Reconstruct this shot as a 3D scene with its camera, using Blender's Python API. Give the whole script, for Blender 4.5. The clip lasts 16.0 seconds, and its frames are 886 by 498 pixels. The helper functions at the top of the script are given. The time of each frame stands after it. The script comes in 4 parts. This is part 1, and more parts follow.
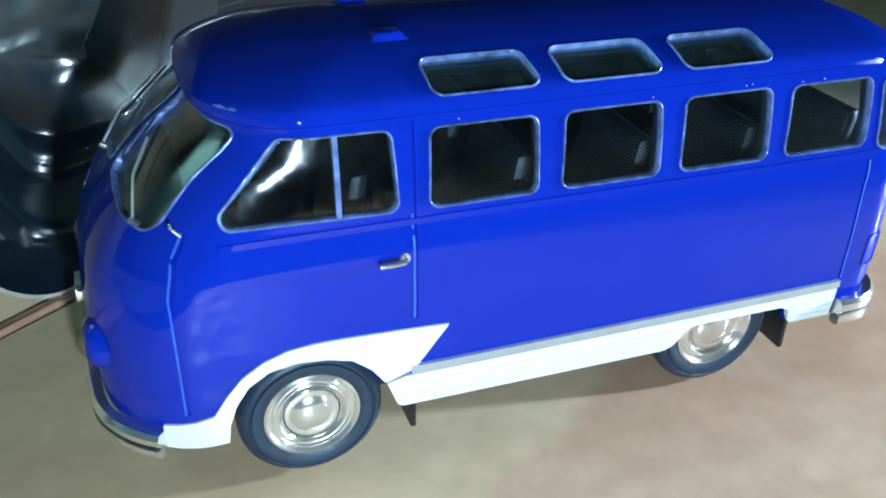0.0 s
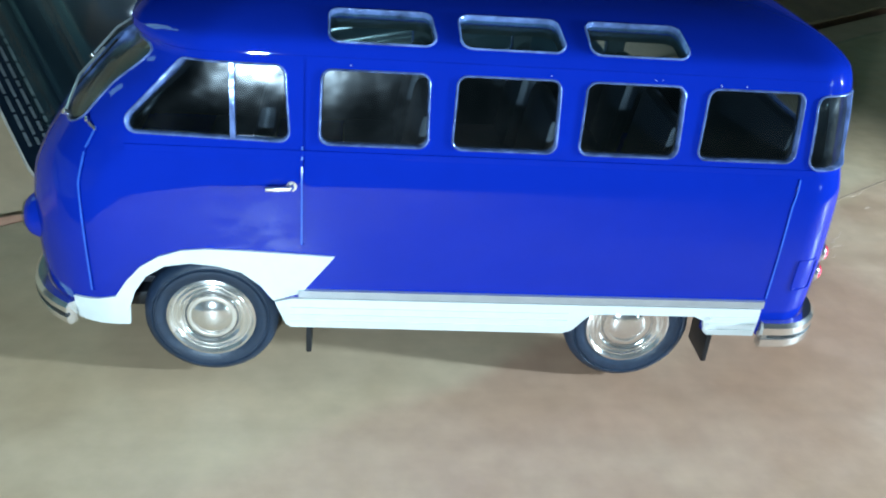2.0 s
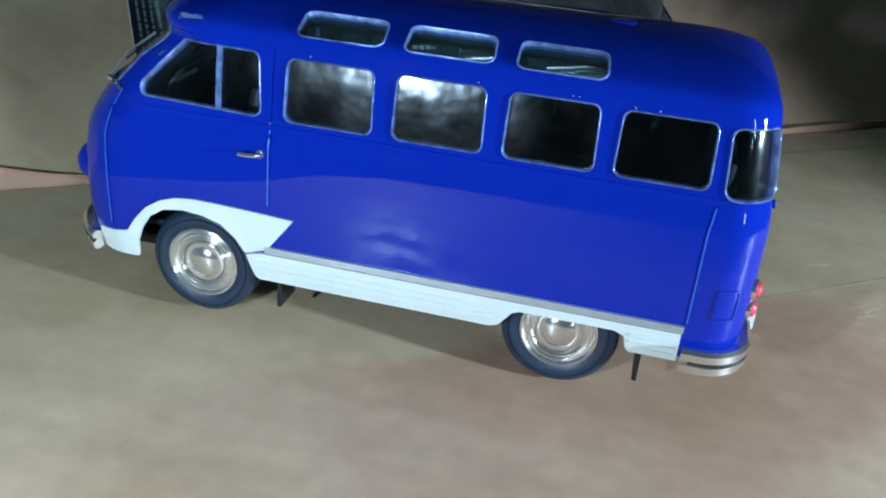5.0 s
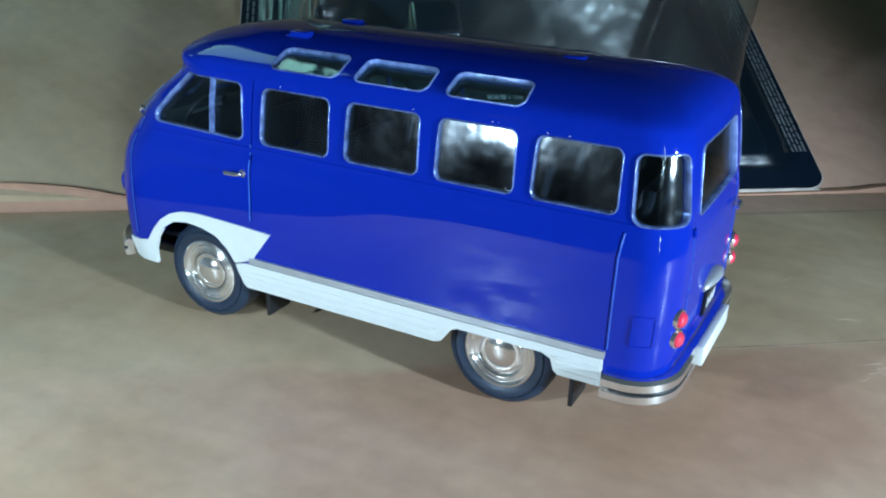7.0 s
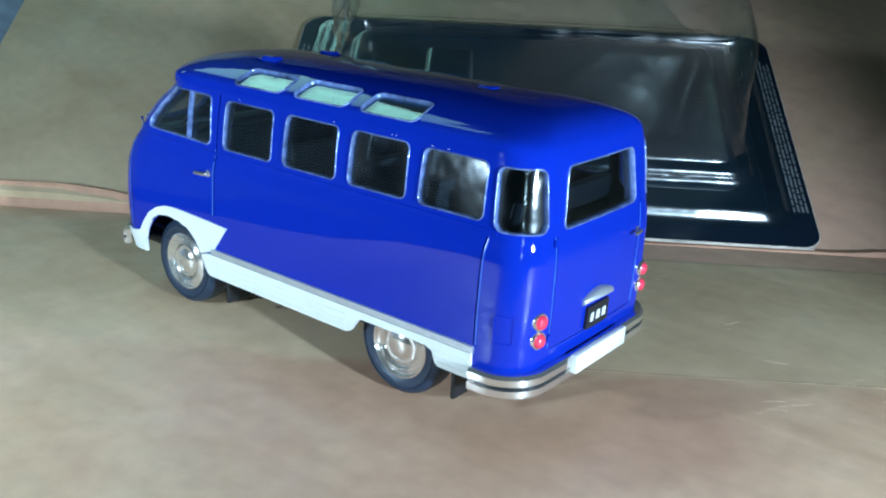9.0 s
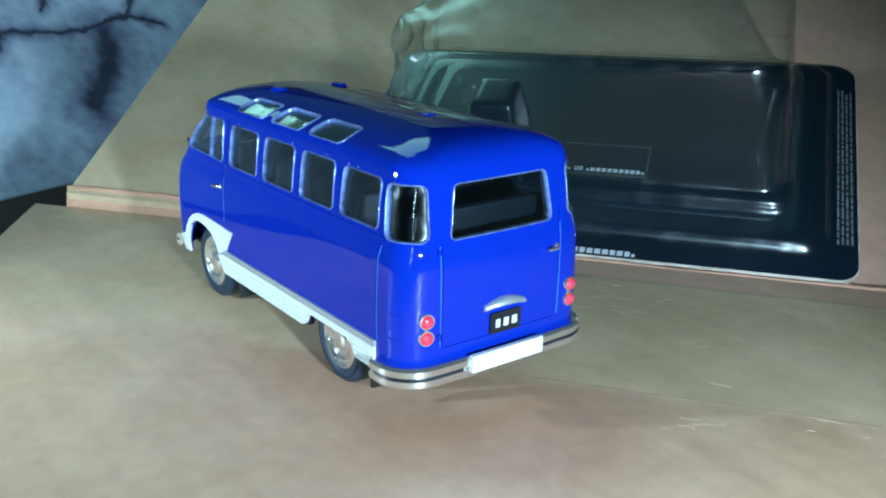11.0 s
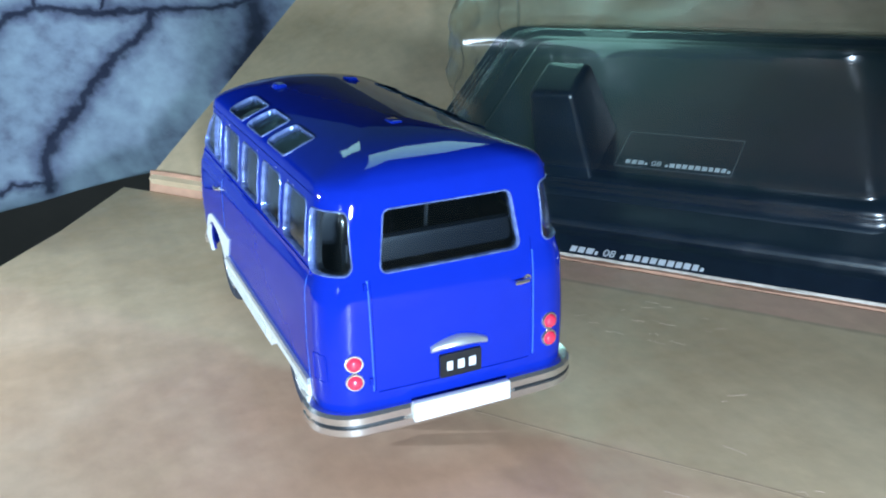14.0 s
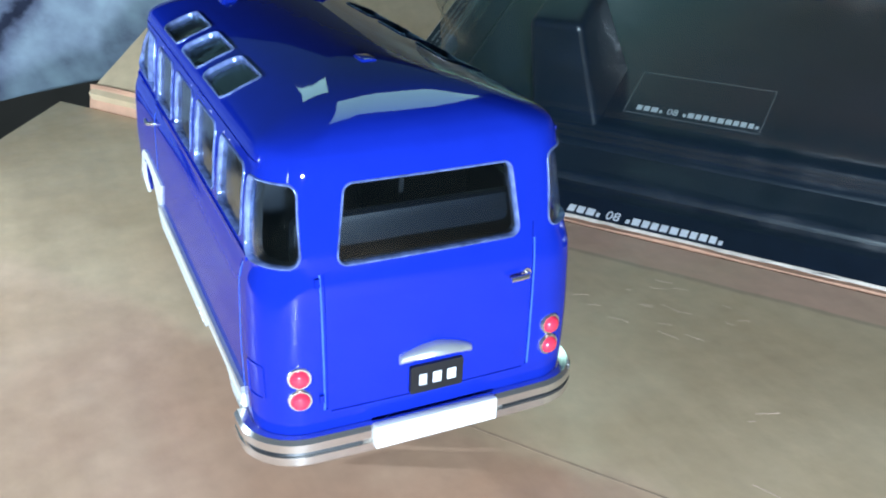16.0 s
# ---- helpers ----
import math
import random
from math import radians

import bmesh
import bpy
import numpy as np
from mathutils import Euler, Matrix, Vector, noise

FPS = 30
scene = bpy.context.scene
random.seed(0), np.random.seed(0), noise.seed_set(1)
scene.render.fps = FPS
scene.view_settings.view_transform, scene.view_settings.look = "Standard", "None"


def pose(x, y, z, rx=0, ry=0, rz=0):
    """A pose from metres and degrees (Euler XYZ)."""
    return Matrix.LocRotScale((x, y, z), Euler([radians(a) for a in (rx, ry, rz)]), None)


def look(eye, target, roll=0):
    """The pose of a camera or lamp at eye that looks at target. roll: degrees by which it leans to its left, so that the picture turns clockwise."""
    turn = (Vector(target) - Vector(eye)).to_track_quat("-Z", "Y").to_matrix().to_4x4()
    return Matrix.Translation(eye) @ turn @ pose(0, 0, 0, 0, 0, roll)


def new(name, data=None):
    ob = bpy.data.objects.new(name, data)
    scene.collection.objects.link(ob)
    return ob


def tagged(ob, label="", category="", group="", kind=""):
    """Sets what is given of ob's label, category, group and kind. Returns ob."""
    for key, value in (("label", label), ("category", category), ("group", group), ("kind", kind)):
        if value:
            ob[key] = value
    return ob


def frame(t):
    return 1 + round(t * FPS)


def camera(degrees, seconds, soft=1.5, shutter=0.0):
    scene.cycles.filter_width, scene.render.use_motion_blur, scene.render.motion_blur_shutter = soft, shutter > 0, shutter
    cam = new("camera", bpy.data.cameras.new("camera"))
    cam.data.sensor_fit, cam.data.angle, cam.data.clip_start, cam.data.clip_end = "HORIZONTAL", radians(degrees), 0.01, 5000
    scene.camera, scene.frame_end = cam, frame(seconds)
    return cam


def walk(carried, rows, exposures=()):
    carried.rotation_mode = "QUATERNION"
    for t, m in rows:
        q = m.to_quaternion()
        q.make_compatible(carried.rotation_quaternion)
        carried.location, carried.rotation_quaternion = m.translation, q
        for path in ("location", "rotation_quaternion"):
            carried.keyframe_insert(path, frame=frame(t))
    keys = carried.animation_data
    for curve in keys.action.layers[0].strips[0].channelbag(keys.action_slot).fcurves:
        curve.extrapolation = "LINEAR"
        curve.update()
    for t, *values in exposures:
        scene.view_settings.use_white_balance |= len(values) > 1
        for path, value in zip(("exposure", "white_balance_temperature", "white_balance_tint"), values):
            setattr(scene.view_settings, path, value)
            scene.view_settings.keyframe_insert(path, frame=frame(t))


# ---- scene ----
cam = camera(51.20, 16.0, 2.0)
PATH = [
    (0, (-0.04247, -0.09822, 0.07958), (0.00402, 0.02191, 0.00273), 2.07),
    (0.5, (-0.03080, -0.10507, 0.08006), (0.00341, 0.01816, 0.00166), 1.83),
    (1, (-0.02661, -0.10869, 0.08038), (0.00435, 0.01546, 0.00210), 2.82),
    (1.5, (-0.01948, -0.11152, 0.08010), (0.00644, 0.01458, 0.00312), 4.08),
    (2, (-0.00968, -0.11605, 0.07825), (0.00558, 0.01232, 0.00216), 5.15),
    (2.5, (-0.00090, -0.12050, 0.07690), (0.00488, 0.00907, 0.00154), 5.66),
    (3, (0.00900, -0.12333, 0.07809), (0.00637, 0.00599, 0.00213), 5.30),
    (3.5, (0.01827, -0.12648, 0.07915), (0.00788, 0.00236, 0.00304), 5.65),
    (4, (0.02247, -0.13084, 0.07775), (0.00744, -0.00085, 0.00443), 6.21),
    (6.5, (0.06248, -0.12620, 0.07999), (0.00840, -0.00228, 0.01504), 1.40),
    (7, (0.07422, -0.12526, 0.07719), (0.01062, -0.00385, 0.01625), 1.21),
    (7.5, (0.08374, -0.12287, 0.07464), (0.01296, -0.00301, 0.01875), 0.77),
    (8, (0.09273, -0.12011, 0.07492), (0.01679, -0.00329, 0.01938), 0.61),
    (8.5, (0.10246, -0.12224, 0.07436), (0.02255, -0.00661, 0.02198), 1.90),
    (11, (0.16382, -0.09627, 0.07870), (0.05010, -0.01085, 0.03103), -0.02),
    (11.5, (0.17236, -0.08589, 0.07710), (0.05266, -0.00773, 0.03169), -0.94),
    (12, (0.17817, -0.07542, 0.07760), (0.05481, -0.00255, 0.03319), -1.39),
    (12.5, (0.18338, -0.06649, 0.07859), (0.05550, -0.00212, 0.03385), -1.77),
    (13, (0.18650, -0.06055, 0.08029), (0.05526, -0.00340, 0.03547), -2.22),
    (13.5, (0.17931, -0.05340, 0.08314), (0.04698, -0.00163, 0.03508), -3.31),
    (14, (0.16560, -0.04923, 0.08141), (0.03649, 0.00567, 0.02834), -2.91),
    (14.5, (0.15500, -0.04553, 0.08041), (0.02888, 0.01187, 0.02297), -2.04),
    (15, (0.14559, -0.04168, 0.07822), (0.02092, 0.01630, 0.01827), -1.19),
    (15.5, (0.14019, -0.03955, 0.07906), (0.01632, 0.01747, 0.01656), -0.61),
    (16, (0.13630, -0.03683, 0.07813), (0.01387, 0.01918, 0.01198), 0.46),
]
STOPS = [(0.0, 0.98, 5400, -3), (2.0, 0.78, 5400, -3), (4.0, 0.46, 5350, -2), (6.5, 0.26, 5350, 0), (8.0, 0.5, 5350, 0), (11.0, 0.58, 5200, -7), (12.0, 0.5, 5250, -5), (13.5, 0.68, 5350, 2), (14.5, 0.76, 5650, 7), (16.0, 0.9, 5750, 7)]
walk(cam, [(t, look(eye, target, roll)) for t, eye, target, roll in PATH], STOPS)

# ---- light: a dark room, two fixed spots for the torch beside the lens, and a fill ----
world = bpy.data.worlds.new("dark_room")
scene.world = world
world.use_nodes = True
world.node_tree.nodes["Background"].inputs["Color"].default_value = (0.55, 0.7, 0.8, 1)
world.node_tree.nodes["Background"].inputs["Strength"].default_value = 0.02


def torch(name, eye, target, watts, size=0.006, cone=75, blend=1.0):
    lamp = bpy.data.lights.new(name, "SPOT")
    lamp.energy, lamp.shadow_soft_size, lamp.color = watts, size, (0.88, 1.0, 1.10)
    lamp.spot_size, lamp.spot_blend = radians(cone), blend
    ob = new(name, lamp)
    ob.matrix_world = look(eye, target)
    return ob


torch("torch_side", (-0.034, -0.160, 0.057), (-0.012, -0.01, 0.012), 0.64, 0.0025, cone=125)
torch("torch_rear", (0.236, -0.060, 0.054), (-0.015, 0.034, 0.008), 2.5, 0.007, cone=64, blend=0.75)
# an added, unseen fill spot that brightens the stone-patterned sheet beyond the cardboard
lamp = bpy.data.lights.new("room_lamp", "SPOT")
lamp.energy, lamp.shadow_soft_size, lamp.color = 38, 0.12, (0.74, 0.95, 1.0)
lamp.spot_size, lamp.spot_blend = radians(22), 1.0
room_lamp = new("room_lamp", lamp)
room_lamp.matrix_world = look((0.6, -0.7, 0.13), (-0.345, -0.01, 0.055))


# ---- materials ----
def mat(name, color, rough=0.5, metal=0.0, coat=0.0, bump=0.0, scale=400.0, vary=0.0, emit=0.0, spec=0.5):
    """A procedural surface: two noises vary the colour and the gloss, a fine one gives relief."""
    m = bpy.data.materials.new(name)
    m.use_nodes = True
    nt = m.node_tree
    b = nt.nodes["Principled BSDF"]
    b.inputs["Roughness"].default_value, b.inputs["Metallic"].default_value = rough, metal
    b.inputs["Coat Weight"].default_value, b.inputs["Coat Roughness"].default_value = coat, 0.025
    b.inputs["Specular IOR Level"].default_value = spec
    b.inputs["Coat IOR"].default_value = 1.6 if coat == 1.0 else 1.5
    b.inputs["Base Color"].default_value = (*color, 1)
    co = nt.nodes.new("ShaderNodeTexCoord")
    if vary:
        n1, n2 = nt.nodes.new("ShaderNodeTexNoise"), nt.nodes.new("ShaderNodeTexNoise")
        n1.inputs["Scale"].default_value, n1.inputs["Detail"].default_value = scale * 0.1, 5
        n2.inputs["Scale"].default_value, n2.inputs["Detail"].default_value = scale, 4
        add = nt.nodes.new("ShaderNodeMath")
        add.operation = "ADD"
        ramp = nt.nodes.new("ShaderNodeMapRange")
        ramp.inputs["From Min"].default_value, ramp.inputs["From Max"].default_value = 0.6, 1.4
        ramp.inputs["To Min"].default_value, ramp.inputs["To Max"].default_value = 1 - vary, 1 + vary
        mul = nt.nodes.new("ShaderNodeVectorMath")
        mul.operation = "SCALE"
        mul.inputs[0].default_value = color
        for n in (n1, n2):
            nt.links.new(co.outputs["Object"], n.inputs["Vector"])
        nt.links.new(n1.outputs["Fac"], add.inputs[0])
        nt.links.new(n2.outputs["Fac"], add.inputs[1])
        nt.links.new(add.outputs[0], ramp.inputs["Value"])
        nt.links.new(ramp.outputs[0], mul.inputs["Scale"])
        nt.links.new(mul.outputs[0], b.inputs["Base Color"])
    if bump:
        n3, bp = nt.nodes.new("ShaderNodeTexNoise"), nt.nodes.new("ShaderNodeBump")
        n3.inputs["Scale"].default_value, n3.inputs["Detail"].default_value = scale * 2, 3
        bp.inputs["Strength"].default_value, bp.inputs["Distance"].default_value = bump, 0.0003
        nt.links.new(co.outputs["Object"], n3.inputs["Vector"])
        nt.links.new(n3.outputs["Fac"], bp.inputs["Height"])
        nt.links.new(bp.outputs[0], b.inputs["Normal"])
    return m


def clear(name, tint, sheen=0.05, rough=0.02, wavy=0.0, scale=60.0, haze=0.0, smudge=0.0):
    """Thin clear plastic: what is behind shows through its tint, the gloss grows towards its edges."""
    m = bpy.data.materials.new(name)
    m.use_nodes = True
    nt = m.node_tree
    nt.nodes.remove(nt.nodes["Principled BSDF"])
    tr, gl, mix, face = (nt.nodes.new("ShaderNode" + k) for k in ("BsdfTransparent", "BsdfGlossy", "MixShader", "LayerWeight"))
    tr.inputs["Color"].default_value = (*tint, 1)
    gl.inputs["Roughness"].default_value, face.inputs["Blend"].default_value = rough, 0.5
    rise, gain = nt.nodes.new("ShaderNodeMath"), nt.nodes.new("ShaderNodeMapRange")
    rise.operation, rise.inputs[1].default_value = "POWER", 3.2
    gain.inputs["To Min"].default_value, gain.inputs["To Max"].default_value = sheen, 0.9
    nt.links.new(face.outputs["Facing"], rise.inputs[0])
    nt.links.new(rise.outputs[0], gain.inputs["Value"])
    nt.links.new(gain.outputs[0], mix.inputs[0])
    # Haze mixes in a pale blue diffuse veil that makes the plastic look brighter.
    if haze:
        df, veil = nt.nodes.new("ShaderNodeBsdfDiffuse"), nt.nodes.new("ShaderNodeMixShader")
        df.inputs["Color"].default_value, veil.inputs[0].default_value = (0.55, 0.78, 0.85, 1), haze
        nt.links.new(tr.outputs[0], veil.inputs[1])
        nt.links.new(df.outputs[0], veil.inputs[2])
        nt.links.new(veil.outputs[0], mix.inputs[1])
    else:
        nt.links.new(tr.outputs[0], mix.inputs[1])
    nt.links.new(gl.outputs[0], mix.inputs[2])
    if smudge:
        at, dirt, grade = nt.nodes.new("ShaderNodeTexCoord"), nt.nodes.new("ShaderNodeTexNoise"), nt.nodes.new("ShaderNodeMapRange")
        dirt.inputs["Scale"].default_value, dirt.inputs["Detail"].default_value = 120, 6
        grade.inputs["From Min"].default_value, grade.inputs["From Max"].default_value = 0.2, 0.7
        grade.inputs["To Min"].default_value, grade.inputs["To Max"].default_value = rough, smudge
        nt.links.new(at.outputs["Object"], dirt.inputs["Vector"])
        nt.links.new(dirt.outputs["Fac"], grade.inputs["Value"])
        nt.links.new(grade.outputs[0], gl.inputs["Roughness"])
    nt.links.new(mix.outputs[0], nt.nodes["Material Output"].inputs["Surface"])
    if wavy:
        co, n, bp = nt.nodes.new("ShaderNodeTexCoord"), nt.nodes.new("ShaderNodeTexNoise"), nt.nodes.new("ShaderNodeBump")
        n.inputs["Scale"].default_value, n.inputs["Detail"].default_value = scale, 2
        bp.inputs["Strength"].default_value, bp.inputs["Distance"].default_value = wavy, 0.002
        nt.links.new(co.outputs["Object"], n.inputs["Vector"])
        nt.links.new(n.outputs["Fac"], bp.inputs["Height"])
        nt.links.new(bp.outputs[0], gl.inputs["Normal"])
    return m


BLUE = mat("blue_enamel", (0.009, 0.020, 0.295), 0.3, coat=0.72, vary=0.06, scale=300, spec=0.0)
# Lighter blue painted along the seams for the highlight on their edges.
SEAM = mat("worn_blue_edge", (0.05, 0.12, 0.55), 0.3, vary=0.3, scale=700)


def curtain(name, color, strength):
    m = bpy.data.materials.new(name)
    m.use_nodes = True
    b = m.node_tree.nodes["Principled BSDF"]
    b.inputs["Base Color"].default_value, b.inputs["Emission Color"].default_value = (0.3, 0.45, 0.45, 1), (*color, 1)
    b.inputs["Emission Strength"].default_value = strength
    return m


GLOW = curtain("thin_curtain", (0.6, 1.0, 0.84), 1.6)
DUSK = curtain("heavy_curtain", (0.45, 0.85, 1.0), 0.06)
WHITE = mat("white_enamel", (0.66, 0.67, 0.64), 0.35, vary=0.05, bump=0.05, scale=500)
CHROME = mat("chrome_plating", (0.80, 0.77, 0.73), 0.16, metal=0.93, vary=0.08, scale=600)
RIM = mat("bright_wheel_metal", (0.80, 0.76, 0.70), 0.16, metal=0.85, vary=0.08, scale=700)
SILVER = mat("silver_paint", (0.5, 0.52, 0.54), 0.35, metal=0.6, vary=0.1, scale=500)
TRIM = mat("window_trim", (0.15, 0.20, 0.42), 0.15, metal=0.4, vary=0.9, bump=0.3, scale=700)
TYRE = mat("tyre_rubber", (0.016, 0.027, 0.05), 0.45, vary=0.25, bump=0.3, scale=900)
BLACK = mat("black_plastic", (0.008, 0.009, 0.011), 0.45, vary=0.2, bump=0.1, scale=500)
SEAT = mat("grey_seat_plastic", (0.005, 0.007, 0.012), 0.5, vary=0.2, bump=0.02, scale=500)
RED = mat("red_lens", (0.62, 0.035, 0.075), 0.15, coat=0.5, vary=0.08, scale=900)
GLASS = clear("clear_pane", (0.86, 0.9, 0.93), 0.05, 0.05, 0.06, 200, 0.001, 0.2)
# Its haze stands in for part of the skylights' pale reflections.
SKYGLASS = clear("skylight_pane", (0.78, 0.88, 0.85), 0.08, 0.06, 0.08, 200, 0.012)
LENS = clear("headlight_lens", (0.85, 0.88, 0.9), 0.06, 0.05)
BLISTER = clear("blister_plastic", (0.93, 0.975, 0.96), 0.08, 0.09, 0.22, 70, 0.002, 0.3)
CARD = mat("black_card", (0.006, 0.011, 0.022), 0.3, coat=0.6, vary=0.25, scale=250)
CARD_EDGE = mat("worn_card_edge", (0.5, 0.44, 0.38), 0.8, vary=0.5, scale=300)
TRAY = mat("glossy_black_plastic", (0.006, 0.013, 0.026), 0.33, coat=0.75, vary=0.2, scale=120, spec=0.6)
INK = mat("white_print", (0.55, 0.57, 0.6), 0.5, vary=0.1, scale=800)
FAINT = mat("grey_small_print", (0.16, 0.17, 0.18), 0.5, vary=0.4, scale=900)
def board_material():
    """Kraft board: olive and tan in blotches, fibres along the flutes, a darker reddish zone round the bus's rear on
    the near side of the score line, patchy gloss.
    """
    m = mat("brown_cardboard", (0.42, 0.36, 0.28), 0.5, bump=0.12, scale=300, spec=0.5)
    nt = m.node_tree
    b = nt.nodes["Principled BSDF"]
    link = nt.links.new
    where = nt.nodes.new("ShaderNodeNewGeometry").outputs["Position"]

    def noisy(scale, detail, stretch=None):
        n = nt.nodes.new("ShaderNodeTexNoise")
        n.inputs["Scale"].default_value, n.inputs["Detail"].default_value = scale, detail
        if stretch:
            to = nt.nodes.new("ShaderNodeMapping")
            to.inputs["Rotation"].default_value, to.inputs["Scale"].default_value = (0, 0, radians(-34.6)), stretch
            link(where, to.inputs["Vector"])
            link(to.outputs[0], n.inputs["Vector"])
        else:
            link(where, n.inputs["Vector"])
        return n.outputs["Fac"]

    def span(v, a0, a1, b0, b1, smooth=True):
        n = nt.nodes.new("ShaderNodeMapRange")
        n.interpolation_type = "SMOOTHSTEP" if smooth else "LINEAR"
        for k, x in zip(("From Min", "From Max", "To Min", "To Max"), (a0, a1, b0, b1)):
            n.inputs[k].default_value = x
        link(v, n.inputs["Value"])
        return n.outputs[0]

    def times(x, y, op="MULTIPLY"):
        n = nt.nodes.new("ShaderNodeMath")
        n.operation = op
        for i, v in enumerate((x, y)):
            if isinstance(v, (int, float)):
                n.inputs[i].default_value = v
            else:
                link(v, n.inputs[i])
        return n.outputs[0]

    def blend(fac, a, c):
        n = nt.nodes.new("ShaderNodeMix")
        n.data_type = "RGBA"
        link(fac, n.inputs["Factor"])
        for key, v in (("A", a), ("B", c)):
            if isinstance(v, tuple):
                n.inputs[key].default_value = (*v, 1)
            else:
                link(v, n.inputs[key])
        return n.outputs["Result"]

    # how far back from the fold a place lies
    back = nt.nodes.new("ShaderNodeVectorMath")
    back.operation, back.inputs[1].default_value = "DOT_PRODUCT", (-0.568, 0.823, 0.0)
    link(where, back.inputs[0])
    edge = times(times(back.outputs["Value"], 0.0549, "SUBTRACT"), times(noisy(90, 4), 0.0012), "ADD")
    back = times(times(back.outputs["Value"], 0.0549, "SUBTRACT"), times(noisy(30, 3), 0.012), "ADD")
    tan = blend(span(noisy(20, 8), 0.3, 0.7, 0, 1), (0.49, 0.325, 0.20), (0.61, 0.435, 0.29))
    olive = blend(span(noisy(26, 8), 0.3, 0.7, 0, 1), (0.49, 0.345, 0.205), (0.59, 0.442, 0.282))
    coat = blend(span(back, -0.070, -0.062, 0, 1), tan, olive)
    # Darker, redder blotches that fade out from a spot behind the bus.
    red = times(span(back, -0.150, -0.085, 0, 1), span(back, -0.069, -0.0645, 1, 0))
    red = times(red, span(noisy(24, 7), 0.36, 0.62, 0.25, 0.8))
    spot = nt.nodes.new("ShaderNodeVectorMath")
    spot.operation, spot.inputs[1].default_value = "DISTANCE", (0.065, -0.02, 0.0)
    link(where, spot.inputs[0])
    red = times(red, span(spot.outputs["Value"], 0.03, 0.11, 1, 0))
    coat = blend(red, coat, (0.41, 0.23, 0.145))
    # a pinker strip in front of the fold's right part, with a dark line along its edge
    along = nt.nodes.new("ShaderNodeVectorMath")
    along.operation, along.inputs[1].default_value = "DOT_PRODUCT", (0.823, 0.568, 0.0)
    link(where, along.inputs[0])
    worn = span(along.outputs["Value"], 0.0, 0.03, 0, 1)
    coat = blend(times(times(span(edge, -0.0122, -0.0114, 0, 0.9), worn), span(noisy(40, 6), 0.3, 0.65, 0.6, 1)), coat, (0.58, 0.345, 0.25))
    coat = blend(times(times(span(edge, -0.0135, -0.0124, 0, 0.5), worn), span(edge, -0.0120, -0.0114, 1, 0)), coat, (0.29, 0.20, 0.14))
    fibre = times(span(noisy(260, 9), 0.2, 0.8, 0.90, 1.10, False), span(noisy(60, 5, (0.25, 3.0, 1.0)), 0.25, 0.75, 0.93, 1.07, False))
    shade = nt.nodes.new("ShaderNodeVectorMath")
    shade.operation = "SCALE"
    link(coat, shade.inputs[0])
    link(fibre, shade.inputs["Scale"])
    link(shade.outputs[0], b.inputs["Base Color"])
    link(span(times(noisy(34, 6), noisy(140, 5), "ADD"), 0.8, 1.2, 0.36, 0.68), b.inputs["Roughness"])
    return m


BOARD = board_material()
PALE = mat("torn_paper", (0.66, 0.48, 0.36), 0.85, vary=0.2, bump=0.4, scale=300)
FOLD = mat("cardboard_fold", (0.44, 0.245, 0.155), 0.7, vary=0.2, bump=0.3, scale=250)
CREASE = mat("worn_crease", (0.37, 0.25, 0.165), 0.8, vary=0.4, bump=0.3, scale=250)
ROOM = mat("dim_wall_paint", (0.25, 0.25, 0.24), 0.8, vary=0.1, scale=8)
TABLE = mat("dark_table_top", (0.05, 0.04, 0.035), 0.5, vary=0.3, scale=40)


CRACKS_AND_BAND = [
    # The first line is a broad, soft dark band; the others are cracks.
    (0.3, [(-134, 63), (-130, 50), (-120, 37), (-101, 20)]),
    (1.0, [(18, 64), (2, 74), (-12, 76), (-43, 69), (-70, 67), (-92, 66), (-128, 68), (-156, 72), (-174, 64)]),
    (0.8, [(-70, 66), (-64, 57), (-40, 42), (-20, 28), (4, 9), (16, -5), (20, -19)]),
    (1.7, [(12, 91), (-5, 91), (-17, 87), (-12, 76)]),
    (1.8, [(-17, 87), (-34, 98), (-48, 103), (-57, 97), (-67, 98), (-58, 87), (-43, 72)]),
    (1.3, [(-121, 104), (-104, 82)]),
    (1.5, [(-175, 94), (-153, 72)]),
    (2.2, [(50, -13), (31, -13), (17, -13)]),
]


